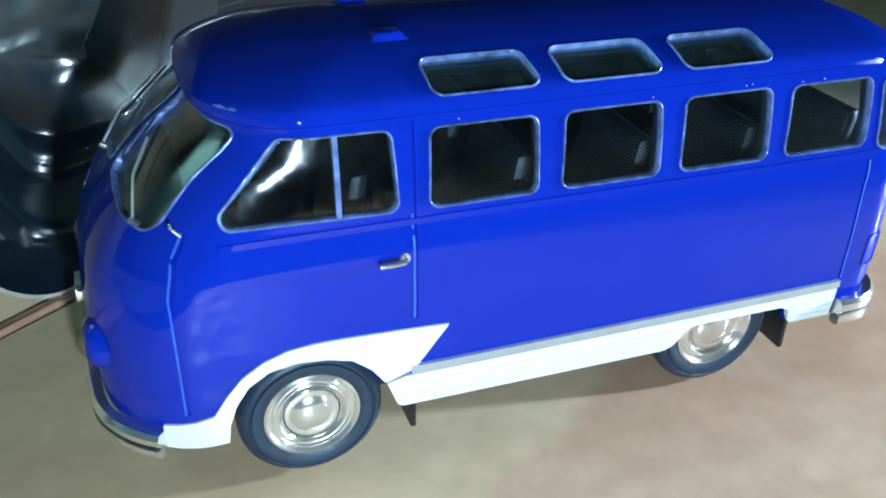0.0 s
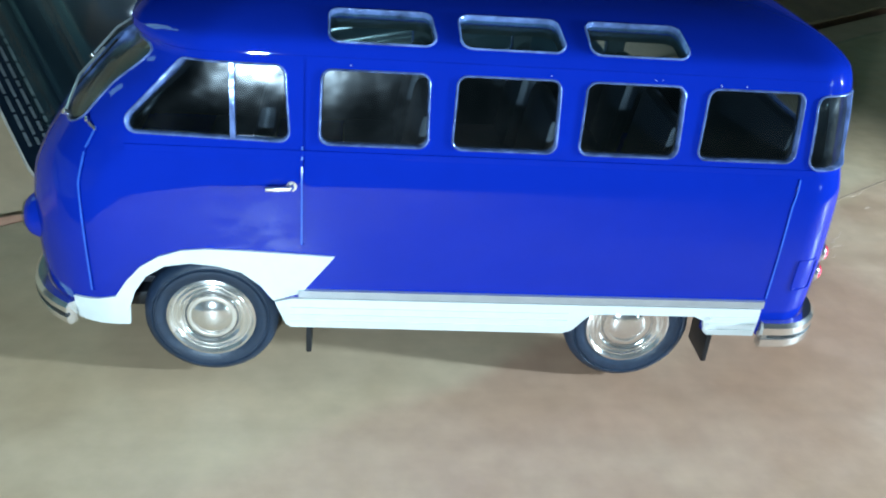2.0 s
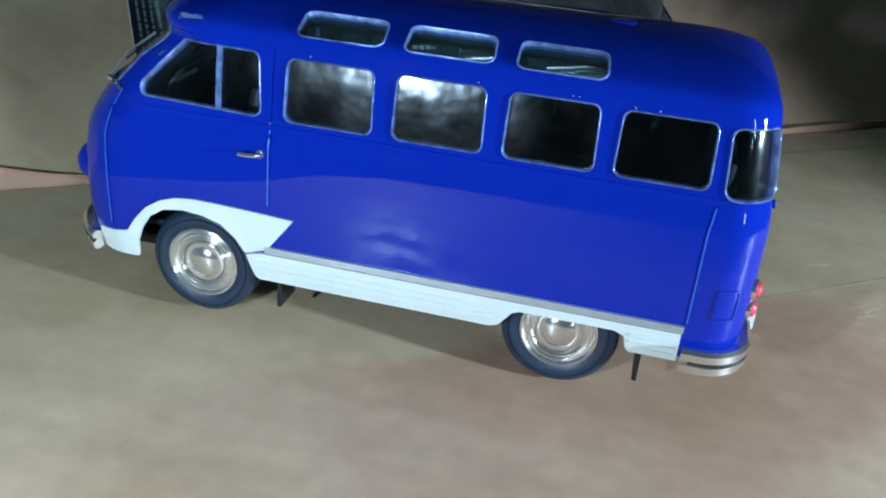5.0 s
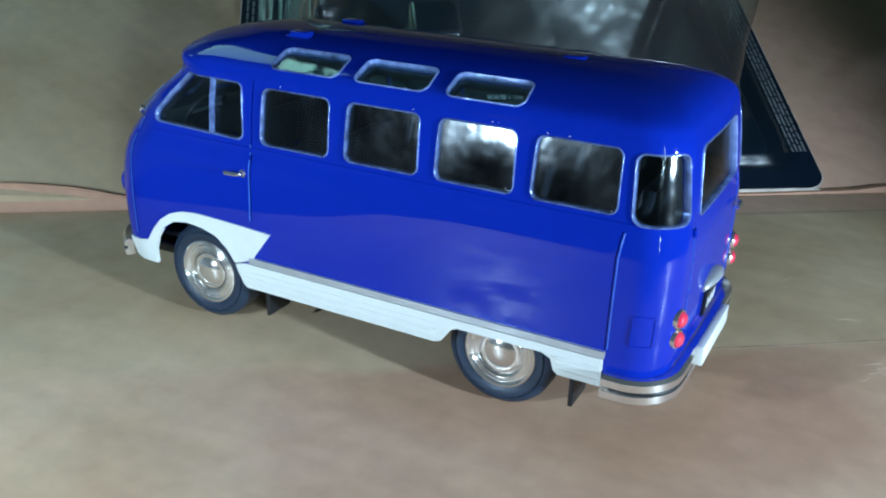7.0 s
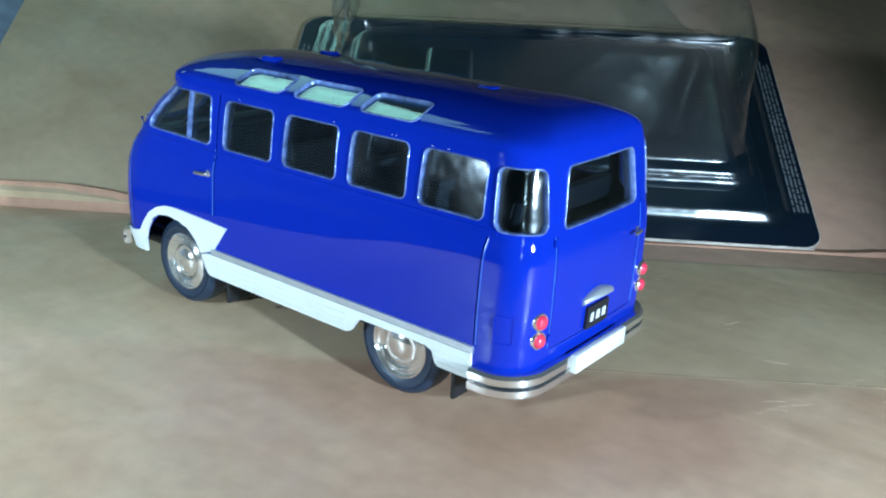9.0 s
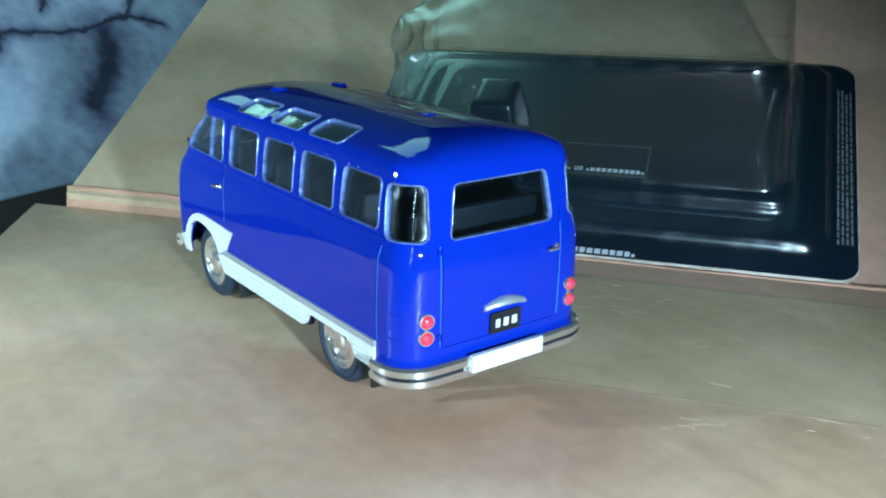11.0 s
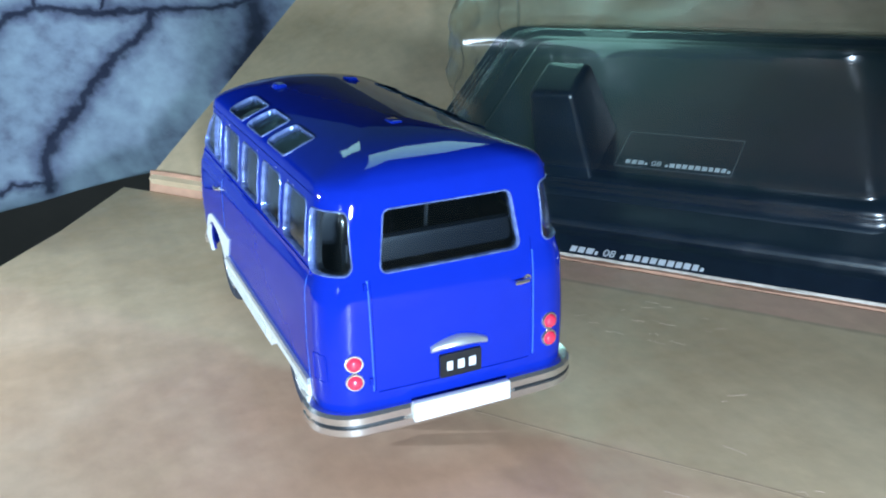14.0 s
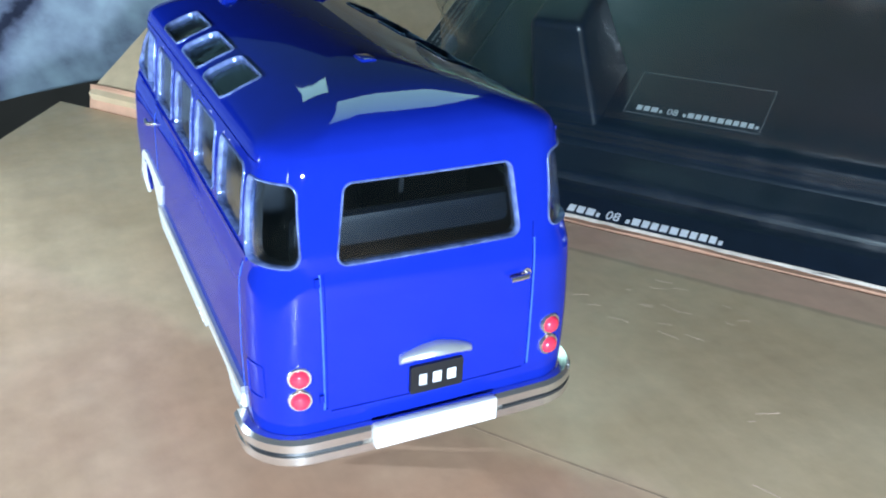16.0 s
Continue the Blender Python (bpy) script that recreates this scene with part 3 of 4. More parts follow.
def girth(z):
    """The body's outline at a height, from the front round the left side to the rear and back."""
    w, xf, xr, rf, rr = form(z)
    f = min(1, w / 14)
    pts = []
    for i in range(12):
        pts.append((xf, -(w - rf) * i / 12))
    for i in range(12):
        g = math.pi / 2 * i / 12
        pts.append((xf + rf - rf * math.cos(g), -(w - rf) - rf * math.sin(g)))
    for i in range(36):
        pts.append((xf + rf + (xr - rr - xf - rf) * i / 36, -w))
    for i in range(12):
        g = math.pi / 2 * i / 12
        pts.append((xr - rr + rr * math.sin(g), -(w - rr) - rr * math.cos(g)))
    for i in range(13):
        pts.append((xr, -(w - rr) * (1 - i / 12)))
    out = []
    for x, y in pts:
        k = max(0, 1 - (x - xf) / 16)
        kr = max(0, 1 - (xr - x) / 10)
        out.append((x + nose(y, w, BOW * f) * k - nose(y, w, REAR_BOW * f) * kr, y))
    return out + [(x, -y) for x, y in out[-2:0:-1]]


def side_w(x, z):
    """Half width of the body at a place along it."""
    g = girth(z)[:85]
    for (x0, y0), (x1, y1) in zip(g[4:], g[5:]):
        if x0 <= x <= x1 and x1 > x0:
            return -(y0 + (y1 - y0) * (x - x0) / (x1 - x0))
    return form(z)[0] if -30 < x < 40 else 0.0


def end_x(y, z, rear):
    g = girth(z)[:85]
    g = [(x, -abs(v)) for x, v in g]
    seq = g[::-1] if rear else g
    for (x0, y0), (x1, y1) in zip(seq, seq[1:]):
        if y1 <= -abs(y) <= y0 and y0 > y1:
            return x0 + (x1 - x0) * (-abs(y) - y0) / (y1 - y0)
    return seq[0][0]


def lifted(base):
    """A surface with a height over it, from a function of two measures."""
    def on(p, q, h):
        c = base(p, q)
        e = 0.15
        nrm = (base(p + e, q) - base(p - e, q)).cross(base(p, q + e) - base(p, q - e)).normalized()
        out = c - Vector((2, 0, 24))
        if nrm.dot(out) < 0:
            nrm = -nrm
        return c + h * nrm
    return on


LEFT = lifted(lambda x, z: Vector((x, -side_w(x, z), z)))
RIGHT = lifted(lambda x, z: Vector((x, side_w(x, z), z)))
REAR = lifted(lambda y, z: Vector((end_x(y, z, True), y, z)))
FRONT = lifted(lambda y, z: Vector((end_x(y, z, False), y, z)))


PROFILE = [(form(42.2 + 0.02 * i)[0], 42.2 + 0.02 * i) for i in range(312)]
ARC = [0.0]
for (w0, z0), (w1, z1) in zip(PROFILE, PROFILE[1:]):
    ARC.append(ARC[-1] + math.hypot(w1 - w0, z1 - z0))


def roof_side(sign):
    """The roof's curved flank: v runs up and over it, in millimetres of arc from the windows' tops."""
    def base(x, v):
        i = min(max(0, sum(a <= v for a in ARC) - 1), len(ARC) - 2)
        t = (v - ARC[i]) / (ARC[i + 1] - ARC[i])
        (w0, z0), (w1, z1) = PROFILE[i], PROFILE[i + 1]
        return Vector((x, sign * (w0 + (w1 - w0) * t), z0 + (z1 - z0) * t))
    return lifted(base)


ROOF_L, ROOF_R = roof_side(-1), roof_side(1)


def corner(sign):
    """The rear corner: s runs from the side (0) to the rear, in millimetres of arc."""
    def base(s, z):
        g = girth(z)[59:85]
        d = -math.hypot(g[1][0] - g[0][0], g[1][1] - g[0][1])
        x, y = g[0]
        for (x0, y0), (x1, y1) in zip(g, g[1:]):
            step = math.hypot(x1 - x0, y1 - y0)
            if d + step >= s or (x1, y1) == g[-1]:
                t = (s - d) / step
                x, y = x0 + (x1 - x0) * t, y0 + (y1 - y0) * t
                break
            d += step
        return Vector((x, sign * -y if sign > 0 else y, z))
    return lifted(base)


CORNER_L, CORNER_R = corner(-1), corner(1)


def shell(t0, t1):
    """A thick, open cup between two depths under the body's surface."""
    bm = bmesh.new()
    zs = [ZS[0] + (42 - ZS[0]) * i / 26 for i in range(26)] + [42.0, 42.3, 42.5, 42.8, 43.0, 43.3, 43.6, 44.0, 44.4, 44.8, 45.2, 45.6, 45.9, 46.2, 46.5, 46.8, 47.05, 47.3, 47.5, 47.7, 47.85, 48.0, 48.12, 48.22, 48.3, 48.36, 48.41, 48.45]
    cups = []
    for thick in (t0, t1):
        rings = []
        for z in zs:
            w, xf, xr, rf, rr = form(z)
            cx = (xf + xr) / 2
            sy = max(w - thick, 0.3) / w
            sx = max((xr - xf) / 2 - thick, 0.3) / ((xr - xf) / 2)
            down = thick if z > 44 else thick * max(0, (z - 38) / 6)
            rings.append([bm.verts.new((cx + (x - cx) * sx, y * sy, z - down)) for x, y in girth(z)])
        cups.append(rings)
    n = len(cups[0][0])
    for rings in cups:
        for a, b in zip(rings, rings[1:]):
            for i in range(n):
                bm.faces.new((a[i], a[(i + 1) % n], b[(i + 1) % n], b[i]))
        bm.faces.new(rings[-1])
    o, q = cups[0][0], cups[1][0]
    for i in range(n):
        bm.faces.new((o[i], o[(i + 1) % n], q[(i + 1) % n], q[i]))
    return bm


def rect(p0, p1, q0, q1, lean0=0.0, lean1=0.0):
    """A window outline, counter-clockwise; lean: how far the top corners draw in."""
    return [(p0, q0), (p1, q0), (p1 - lean1, q1), (p0 + lean0, q1)]


CAB_L = [(-36.4, 33.9), (-16.6, 33.4), (-17.2, 42.1), (-28.4, 42.2)]
SIDES = [rect(-13.4, -0.9, 33.3, 41.9, 0.2, 0.2), rect(1.8, 14.1, 33.3, 41.9, 0.2, 0.2), rect(16.7, 28.7, 33.3, 41.9, 0.2, 0.2), rect(31.1, 43.2, 33.3, 41.8, 0.2, 0.2)]
SKY = [rect(p0, p1, 2.7, 8.5, -0.2, 0.7) for p0, p1 in ((-12.5, -0.4), (2.2, 14.3), (17.0, 28.8))]
QUARTER = rect(-1.2, 7.4, 32.5, 41.6, 0.4, 0.9)
REAR_WIN = rect(-11.2, 11.2, 32.2, 41.3, 1.3, 1.3)
SCREEN = [(-16.2, 33.0), (-0.9, 33.9), (-0.9, 42.7), (-14.6, 42.5)]
OPENINGS = [("side_window", LEFT, o, 1.2) for o in [CAB_L] + SIDES] + [("side_window", RIGHT, o, 1.2) for o in [CAB_L] + SIDES]
OPENINGS += [("skylight", ROOF_L, o, 1.3) for o in SKY] + [("skylight", ROOF_R, o, 1.3) for o in SKY]
OPENINGS += [("corner_window", CORNER_L, QUARTER, 1.4), ("corner_window", CORNER_R, QUARTER, 1.4), ("rear_window", REAR, REAR_WIN, 1.2)]
OPENINGS += [("windscreen", FRONT, SCREEN, 1.3), ("windscreen", FRONT, [(-p, q) for p, q in SCREEN[::-1]], 1.3)]

AXLE, WHEEL_R = 27.55, 8.4
bus = empty("model_minibus", "deep blue die-cast model minibus with white sills, on cardboard", "model car", m=pose(0, 0, 0.0003, -1.0))


def arch(cx, cz, r, y0, y1):
    return lathe([(r, y0), (r, y1)], (cx, 0, cz), "y", 48)


def pierced(bm):
    """The shell with its openings cut, the windscreen's after the others."""
    for late in (False, True):
        bm = cut(bm, join(*[patch(on, dense(rounded(o, r), 1.5), -2.6, 1.4, 2.0) for k, on, o, r in OPENINGS if (k == "windscreen") == late]))
    return bm


def build_body():
    body = pierced(solid(shell(0, 0.9)))
    # Added black inner shell; it keeps the cabin dark behind the panes.
    lining = cut(pierced(solid(shell(0.95, 1.85))), box(-70, 70, -40, 40, 0, 21))
    part("lining", lining, BLACK, bus, "black inner shell added to keep the cabin dark")
    wells = [arch(-AXLE, 8.6, 9.5, s * 12, s * 24) for s in (-1, 1)]
    wells += [box(19.3, 36.7, *sorted((s * 12, s * 24)), 5, 12.2, 0) for s in (-1, 1)]
    body = cut(body, join(*wells))
    body = cut(body, join(*[box(-19.5, -16.0, *sorted((s * 12, s * 24)), 5, 13.1, 0) for s in (-1, 1)]))
    body = cut(body, join(*[box(-18.5, 44.3, *sorted((s * 12.3, s * 25)), 4, 9.5, 0) for s in (-1, 1)]))
    grooves = []
    for on in (LEFT, RIGHT):
        grooves.append(strip(on, [(-15.0, 43.2), (-15.0, 33), (-15.0, 20.8)], 0.3, -0.22, 0.5))
        grooves.append(strip(on, [(-40.0, 13.5), (-40.2, 27.5), (-39.4, 31.0), (-38.0, 33.6)], 0.3, -0.2, 0.5))
        grooves.append(strip(on, [(43.8, 14.8), (43.9, 28), (44.3, 31.4)], 0.28, -0.2, 0.5))
    grooves.append(strip(REAR, [(-12.8, 31.6), (-12.9, 14.4)], 0.28, -0.22, 0.5))
    grooves.append(strip(REAR, [(12.8, 33.6), (12.9, 14.4)], 0.28, -0.22, 0.5))
    grooves.append(strip(REAR, [(-12.4, 14.1), (12.4, 14.1)], 0.25, -0.2, 0.5))
    body = cut(body, join(*grooves))
    return part("body", body, BLUE, bus, "glossy deep blue enamel body shell", 30)


body = build_body()
for on in (LEFT, RIGHT):
    part("door_seam", strip(on, [(-15.25, 33), (-15.25, 20.8)], 0.2, -0.1, 0.06), SEAM, bus)
    part("door_seam", strip(on, [(-40.3, 13.5), (-40.5, 27.5), (-39.7, 31.1), (-38.3, 33.7)], 0.2, -0.1, 0.06), SEAM, bus)
    part("door_seam", strip(on, [(44.1, 14.8), (44.2, 28), (44.6, 31.4)], 0.18, -0.1, 0.05), SEAM, bus)
for y in (-13.15, 13.1):
    part("door_seam", strip(REAR, [(y, 31.6), (y, 14.4)], 0.2, -0.1, 0.06), SEAM, bus)
for kind, on, o, r in OPENINGS:
    pane = part("pane", patch(on, dense(rounded(o, r, 0.25), 2.0), -0.75, -0.4, 2.0), SKYGLASS if kind == "skylight" else GLASS)
    rim = part(kind, frame_ring(on, lambda i, o=o, r=r: ring_line(o, r, i), [(-0.1, -0.5), (-0.1, 0.04), (-0.04, 0.16), (0.05, 0.2), (0.13, 0.14), (0.18, 0.0), (0.2, -0.8)]), TRIM, bus, "thin bright trim round a clear pane", 60)
    pane.parent = rim

# white sill panels and fenders, with the bright strip along them
FENDER = [(-42.6, 8.5), (-36.2, 8.7), (-36.0, 11.2), (-35.2, 13.6), (-33.7, 15.9), (-31.4, 17.4), (-28.4, 17.9), (-25.2, 17.6), (-22.4, 16.8), (-20.2, 15.0), (-18.7, 12.9),
          (-15.3, 14.0), (-11.3, 19.3), (-17.0, 19.6), (-22.0, 19.8), (-26.5, 19.9), (-29.4, 19.6), (-32.0, 18.7), (-34.3, 17.2), (-36.1, 15.1), (-37.5, 12.9), (-39.5, 12.5), (-42.6, 12.2)]
SILL = [(-17.2, 9.4), (-16.6, 8.9), (18.0, 8.7), (19.2, 9.2), (21.0, 11.6), (22.0, 12.0), (35.0, 12.0), (36.4, 11.4), (36.8, 9.6), (37.4, 9.0), (43.7, 9.0), (43.7, 13.3), (-16.4, 13.3), (-18.5, 12.75)]
for on in (LEFT, RIGHT):
    part("fender_trim", patch(on, FENDER, -0.3, 0.32, 1.6), WHITE, bus, "white painted flash over the front wheel", 50)
    sill = part("sill", patch(on, SILL, -0.3, 0.45, 1.6), WHITE, bus, "white ribbed sill panel", 50)
    for z in (9.9, 10.9, 11.9):
        part("rib", strip(on, [(-16.6, z), (18.4, z)], 0.34, 0.3, 0.62), WHITE, sill)
        part("rib", strip(on, [(37.2, z), (43.4, z)], 0.34, 0.3, 0.62), WHITE, sill)
    part("side_moulding", strip(on, [(-15.6, 14.0), (43.9, 14.0)], 1.0, -0.2, 0.5), SILVER, bus, "silver strip above the sill")

for on in (LEFT, RIGHT):
    part("rain_gutter", strip(on, [(-31, 43.0), (47, 43.0)], 0.45, -0.1, 0.13), BLUE, bus)
    part("waist_bead", strip(on, [(-35, 32.2), (46, 32.2)], 0.7, -0.1, 0.22), BLUE, bus)


# wheels
def wheel(x, s):
    y = s * (18.6 if x < 0 else 18.1)
    hub = WHEEL_R + (0.25 if x < 0 else 0) + (0.3 if s > 0 else -0.1)
    t = part("wheel", lathe([(4.9, y - s * 5.4), (7.5, y - s * 5.4), (8.25, y - s * 4.8), (8.4, y - s * 4.0), (8.4, y - s * 1.3), (8.25, y - s * 0.7), (7.6, y - s * 0.1), (7.35, y - s * 0.02), (7.22, y - s * 0.2), (7.05, y - s * 0.2), (6.92, y + s * 0.06), (6.6, y + s * 0.1), (6.0, y - s * 0.05), (5.5, y - s * 0.3), (5.2, y - s * 0.6)], (x, 0, hub), "y", 64), TYRE, bus, "black rubber tyre with a chrome hubcap", 50)
    part("rim", lathe([(5.6, y - s * 0.6), (5.55, y - s * 0.12), (5.25, y), (5.0, y - s * 0.25), (4.85, y - s * 0.4), (4.7, y - s * 0.25), (4.55, y - s * 0.22), (4.4, y - s * 0.45), (4.25, y - s * 0.5), (4.1, y - s * 0.33), (3.95, y - s * 0.3), (3.8, y - s * 0.5), (3.6, y - s * 0.62), (3.45, y - s * 0.5), (3.3, y - s * 0.65), (3.2, y - s * 0.65)], (x, 0, hub), "y", 56), RIM, t, "bright chrome rim")
    part("hubcap", lathe([(3.25, y - s * 0.65), (3.1, y - s * 0.4), (2.7, y - s * 0.3), (2.45, y - s * 0.4), (2.15, y - s * 0.2), (1.5, y + s * 0.08), (0.8, y + s * 0.2), (0.1, y + s * 0.23)], (x, 0, hub), "y", 48), RIM, t, "domed hubcap")


for x in (-AXLE + 0.9, AXLE):
    for s in (-1, 1):
        wheel(x, s)
    part("axle", lathe([(1.2, -14), (1.2, 14)], (x, 0, WHEEL_R), "y", 16), BLACK, bus)
part("chassis", box(-45, 49, -15.5, 15.5, 8.2, 10.4, 0.5), BLACK, bus, "black plastic chassis plate")
for s in (-1, 1):
    part("mud_flap", box(-14.8, -14.1, *sorted((s * 12.6, s * 18.2)), 3.3, 9.2, 0.15), BLACK, bus)
    part("mud_flap", box(38.6, 39.3, *sorted((s * 12.6, s * 18.4)), 3.1, 9.2, 0.15), BLACK, bus)
part("jacking_point", box(14.2, 16.0, -18.0, -16.4, 7.0, 9.2, 0.3), BLACK, bus)


# bumpers: a bright band with a dark groove
def bumper(front):
    x_end = -42.2 if front else 43.5
    z0, z1 = (8.3, 11.4) if front else (7.9, 11.7)
    zc = (z0 + z1) / 2
    pts = [(x, y) for x, y in girth(11)]
    keep = [(x, y) for x, y in pts if (x < x_end if front else x > x_end)]
    keep.sort(key=lambda p: math.atan2(p[1], -(p[0] + 30) if front else p[0] - 30))
    prof = [(0.2, z0 + 0.2), (1.3, z0), (1.75, z0 + 0.5), (1.75, zc - 0.35), (1.25, zc - 0.2), (1.25, zc + 0.2), (1.75, zc + 0.35), (1.75, z1 - 0.5), (1.3, z1), (0.2, z1 - 0.2)]
    bm = bmesh.new()
    rows = []
    for i, (x, y) in enumerate(keep):
        a, b = Vector(keep[max(i - 1, 0)]), Vector(keep[min(i + 1, len(keep) - 1)])
        d = (b - a).normalized()
        nrm = Vector((d.y, -d.x))
        if nrm.dot(Vector((x - (-20 if front else 25), y))) < 0:
            nrm = -nrm
        rows.append([bm.verts.new((x + nrm.x * o, y + nrm.y * o, z)) for o, z in prof])
    for a, b in zip(rows, rows[1:]):
        for i in range(len(prof)):
            j = (i + 1) % len(prof)
            bm.faces.new((a[i], a[j], b[j], b[i]))
    bm.faces.new(rows[0])
    bm.faces.new(rows[-1])
    ob = part("bumper", bm, CHROME, bus, "chrome bumper with a dark groove", 30)
    line = [(x, y) for x, y in keep if abs(y) > 8.5] if not front else keep
    for s in (-1, 1):
        run = [(x, y) for x, y in line if y * s > 0]
        cx = -20 if front else 25
        pt = []
        for x, y in run:
            k = Vector((x - cx, y)).normalized()
            pt.append((x + k.x * 1.5, y + k.y * 1.5, zc))
        if len(pt) > 2:
            part("groove", tube(pt, 0.3, 6), BLACK, ob)
    return ob


bumper(True)
bumper(False)
part("blank_plate", box(53.2, 54.4, -7.9, 7.9, 9.0, 12.0, 0.12), WHITE, bus, "blank white number board on the bumper")

# rear: door, lights, badge board
for s in (-1, 1):
    for z in (19.5, 16.55):
        c = REAR(s * 15.95, z, 0)
        nrm = (REAR(s * 15.95, z, 1) - c).normalized()
        m = Matrix.Translation(c * MM) @ nrm.to_track_quat("X", "Z").to_matrix().to_4x4()
        lamp = part("tail_light", lathe([(1.42, -0.4), (1.42, 0.25), (1.3, 0.42), (1.12, 0.42), (1.1, 0.2)], (0, 0, 0), "x", 28), CHROME, bus, "round red tail light in a bright ring", at=m)
        part("red_lens", lathe([(1.12, 0.1), (1.1, 0.5), (0.9, 0.85), (0.55, 1.05), (0.15, 1.12)], (0, 0, 0), "x", 28), RED, at=m).parent = lamp
        lamp.children[0].matrix_parent_inverse = lamp.matrix_world.inverted()
board = part("badge_board", patch(REAR, rounded(rect(-2.9, 3.9, 14.2, 18.0), 0.3), -0.1, 0.5), BLACK, bus, "small black board with white lettering blocks")
for i, (p, w) in enumerate(((-1.6, 0.95), (0.15, 1.1), (2.0, 1.15))):
    part("letter_block", patch(REAR, rect(p - 0.2, p + w - 0.2, 15.3, 16.8), 0.4, 0.56), INK, board)
grip = []
for i in range(25):
    t = -1 + 2 * i / 24
    grip.append((0.4 + 4.6 * t, 19.0 + 1.0 * (1 - t * t) - 0.1 * t))
lampbar = bmesh.new()
rows = []
for i, (p, q) in enumerate(grip):
    t = -1 + 2 * i / 24
    hgt, out = 0.45 + 0.35 * (1 - abs(t)) ** 0.7, 0.5 + 1.2 * (1 - t * t)
    rows.append([lampbar.verts.new(REAR(p, q + hgt * a, b * out)) for a, b in ((-1, 0), (-1, 0.6), (-0.4, 1), (0.4, 0.95), (1, 0.5), (1, 0))])
for a, b in zip(rows, rows[1:]):
    for i in range(6):
        lampbar.faces.new((a[i], a[(i + 1) % 6], b[(i + 1) % 6], b[i]))
lampbar.faces.new(rows[0])
lampbar.faces.new(rows[-1])
part("plate_lamp", lampbar, SILVER, bus, "winged silver handle above the badge board", 60)


def handle(on, p, q, length, lever=1):
    h = part("door_handle", tube([on(p, q, -0.2), on(p, q, 0.6), on(p + 0.25 * lever, q - 0.05, 0.95), on(p + length * 0.5 * lever, q - 0.12, 1.0), on(p + length * lever, q - 0.2, 0.85)], 0.34, 10), CHROME, bus, "small chrome lever handle")
    part("escutcheon", tube([on(p, q, -0.1), on(p, q, 0.28)], 0.62, 16), CHROME, h)


handle(LEFT, -16.4, 28.4, 2.9, -1)
handle(RIGHT, -16.4, 28.4, 2.9, -1)
handle(REAR, 12.0, 27.4, 2.4, -1)
for q in (16.2, 30.8):
    part("hinge", tube([REAR(-13.5, q - 0.5, 0.15), REAR(-13.5, q + 0.5, 0.15)], 0.32, 10), BLUE, bus)
part("filler_flap", frame_ring(CORNER_L, lambda i: ring_line(rect(0.2, 3.4, 16.0, 20.6), 0.5, i), [(0, -0.1), (0.02, 0.14), (0.25, 0.14), (0.3, -0.1)]), BLUE, bus, "blue fuel filler flap")

# roof ventilators
for x, y in ((28.8, 0.6), (-14.2, -6.8), (-14.2, 7.8)):
    zr = max(z for z in [44 + 0.05 * i for i in range(80)] if form(z)[0] >= abs(y)) - 0.1
    bm = box(x - 2.6, x + 2.6, y - 1.4, y + 1.4, zr - 0.6, zr + 0.75, 0.5, 3)
    for v in bm.verts:
        if v.co.z > zr + 0.2:
            v.co.x += 0.35 * (x - v.co.x)
            v.co.y += 0.2 * (y - v.co.y)
    part("roof_vent", bm, BLUE, bus, "low blue roof ventilator", 60)

# nose: headlights, badge, wipers, mirrors
for s in (-1, 1):
    c = Vector((end_x(12.6, 19.6, False) + 0.3, s * 12.6, 19.6))
    m = Matrix.Translation(c * MM)
    hl = part("headlight", lathe([(3.0, 2.4), (2.95, 0.3), (2.7, -0.4), (2.3, -0.9), (2.0, -1.1), (1.85, -1.0)], (0, 0, 0), "x", 36), BLUE, bus, "round headlight in a blue bezel", at=m)
    for nm, prof, mt in (("reflector", [(1.85, -0.9), (1.6, -0.5), (0.9, -0.3), (0.2, -0.2)], CHROME), ("lens", [(1.85, -1.2), (1.6, -1.5), (0.9, -1.75), (0.2, -1.8)], LENS)):
        o = part(nm, lathe(prof, (0, 0, 0), "x", 30), mt, at=m)
        o.parent = hl
        o.matrix_parent_inverse = hl.matrix_world.inverted()
    y0, y1 = (-14.0, -5.5) if s < 0 else (6.0, 13.5)
    wip = part("wiper", tube([FRONT(y0, 33.4, 0.0), FRONT(y0, 33.6, 0.7), FRONT(y0 + 0.5 * (y1 - y0), 36.2, 0.9), FRONT(y1, 38.4, 0.6)], 0.17, 8), SILVER, bus, "thin silver windscreen wiper")
    part("pivot", tube([FRONT(y0, 33.5, -0.1), FRONT(y0, 33.5, 0.9)], 0.38, 12), CHROME, wip)
    part("blade", tube([FRONT(y0 + 0.45 * (y1 - y0), 35.4, 0.4), FRONT(y1 + 0.8, 39.4, 0.4)], 0.15, 8), BLACK, wip)
    on = LEFT if s < 0 else RIGHT
    mir = part("door_mirror", tube([on(-38.4, 33.4, -0.2), on(-38.7, 33.7, 0.3), on(-38.8, 33.9, 0.6)], 0.22, 8), CHROME, bus, "tiny round chrome mirror")
    p = on(-38.8, 34.1, 0.8)
    part("mirror_glass", lathe([(0.1, -0.25), (0.3, -0.2), (0.36, 0.0), (0.3, 0.12), (0.1, 0.14)], tuple(p), "x", 20), CHROME, mir)
badge = part("front_badge", patch(FRONT, rounded([(-2.2, 18), (2.2, 18), (2.2, 20.2), (-2.2, 20.2)], 0.6), 0, 0.7), CHROME, bus, "chrome nose badge")

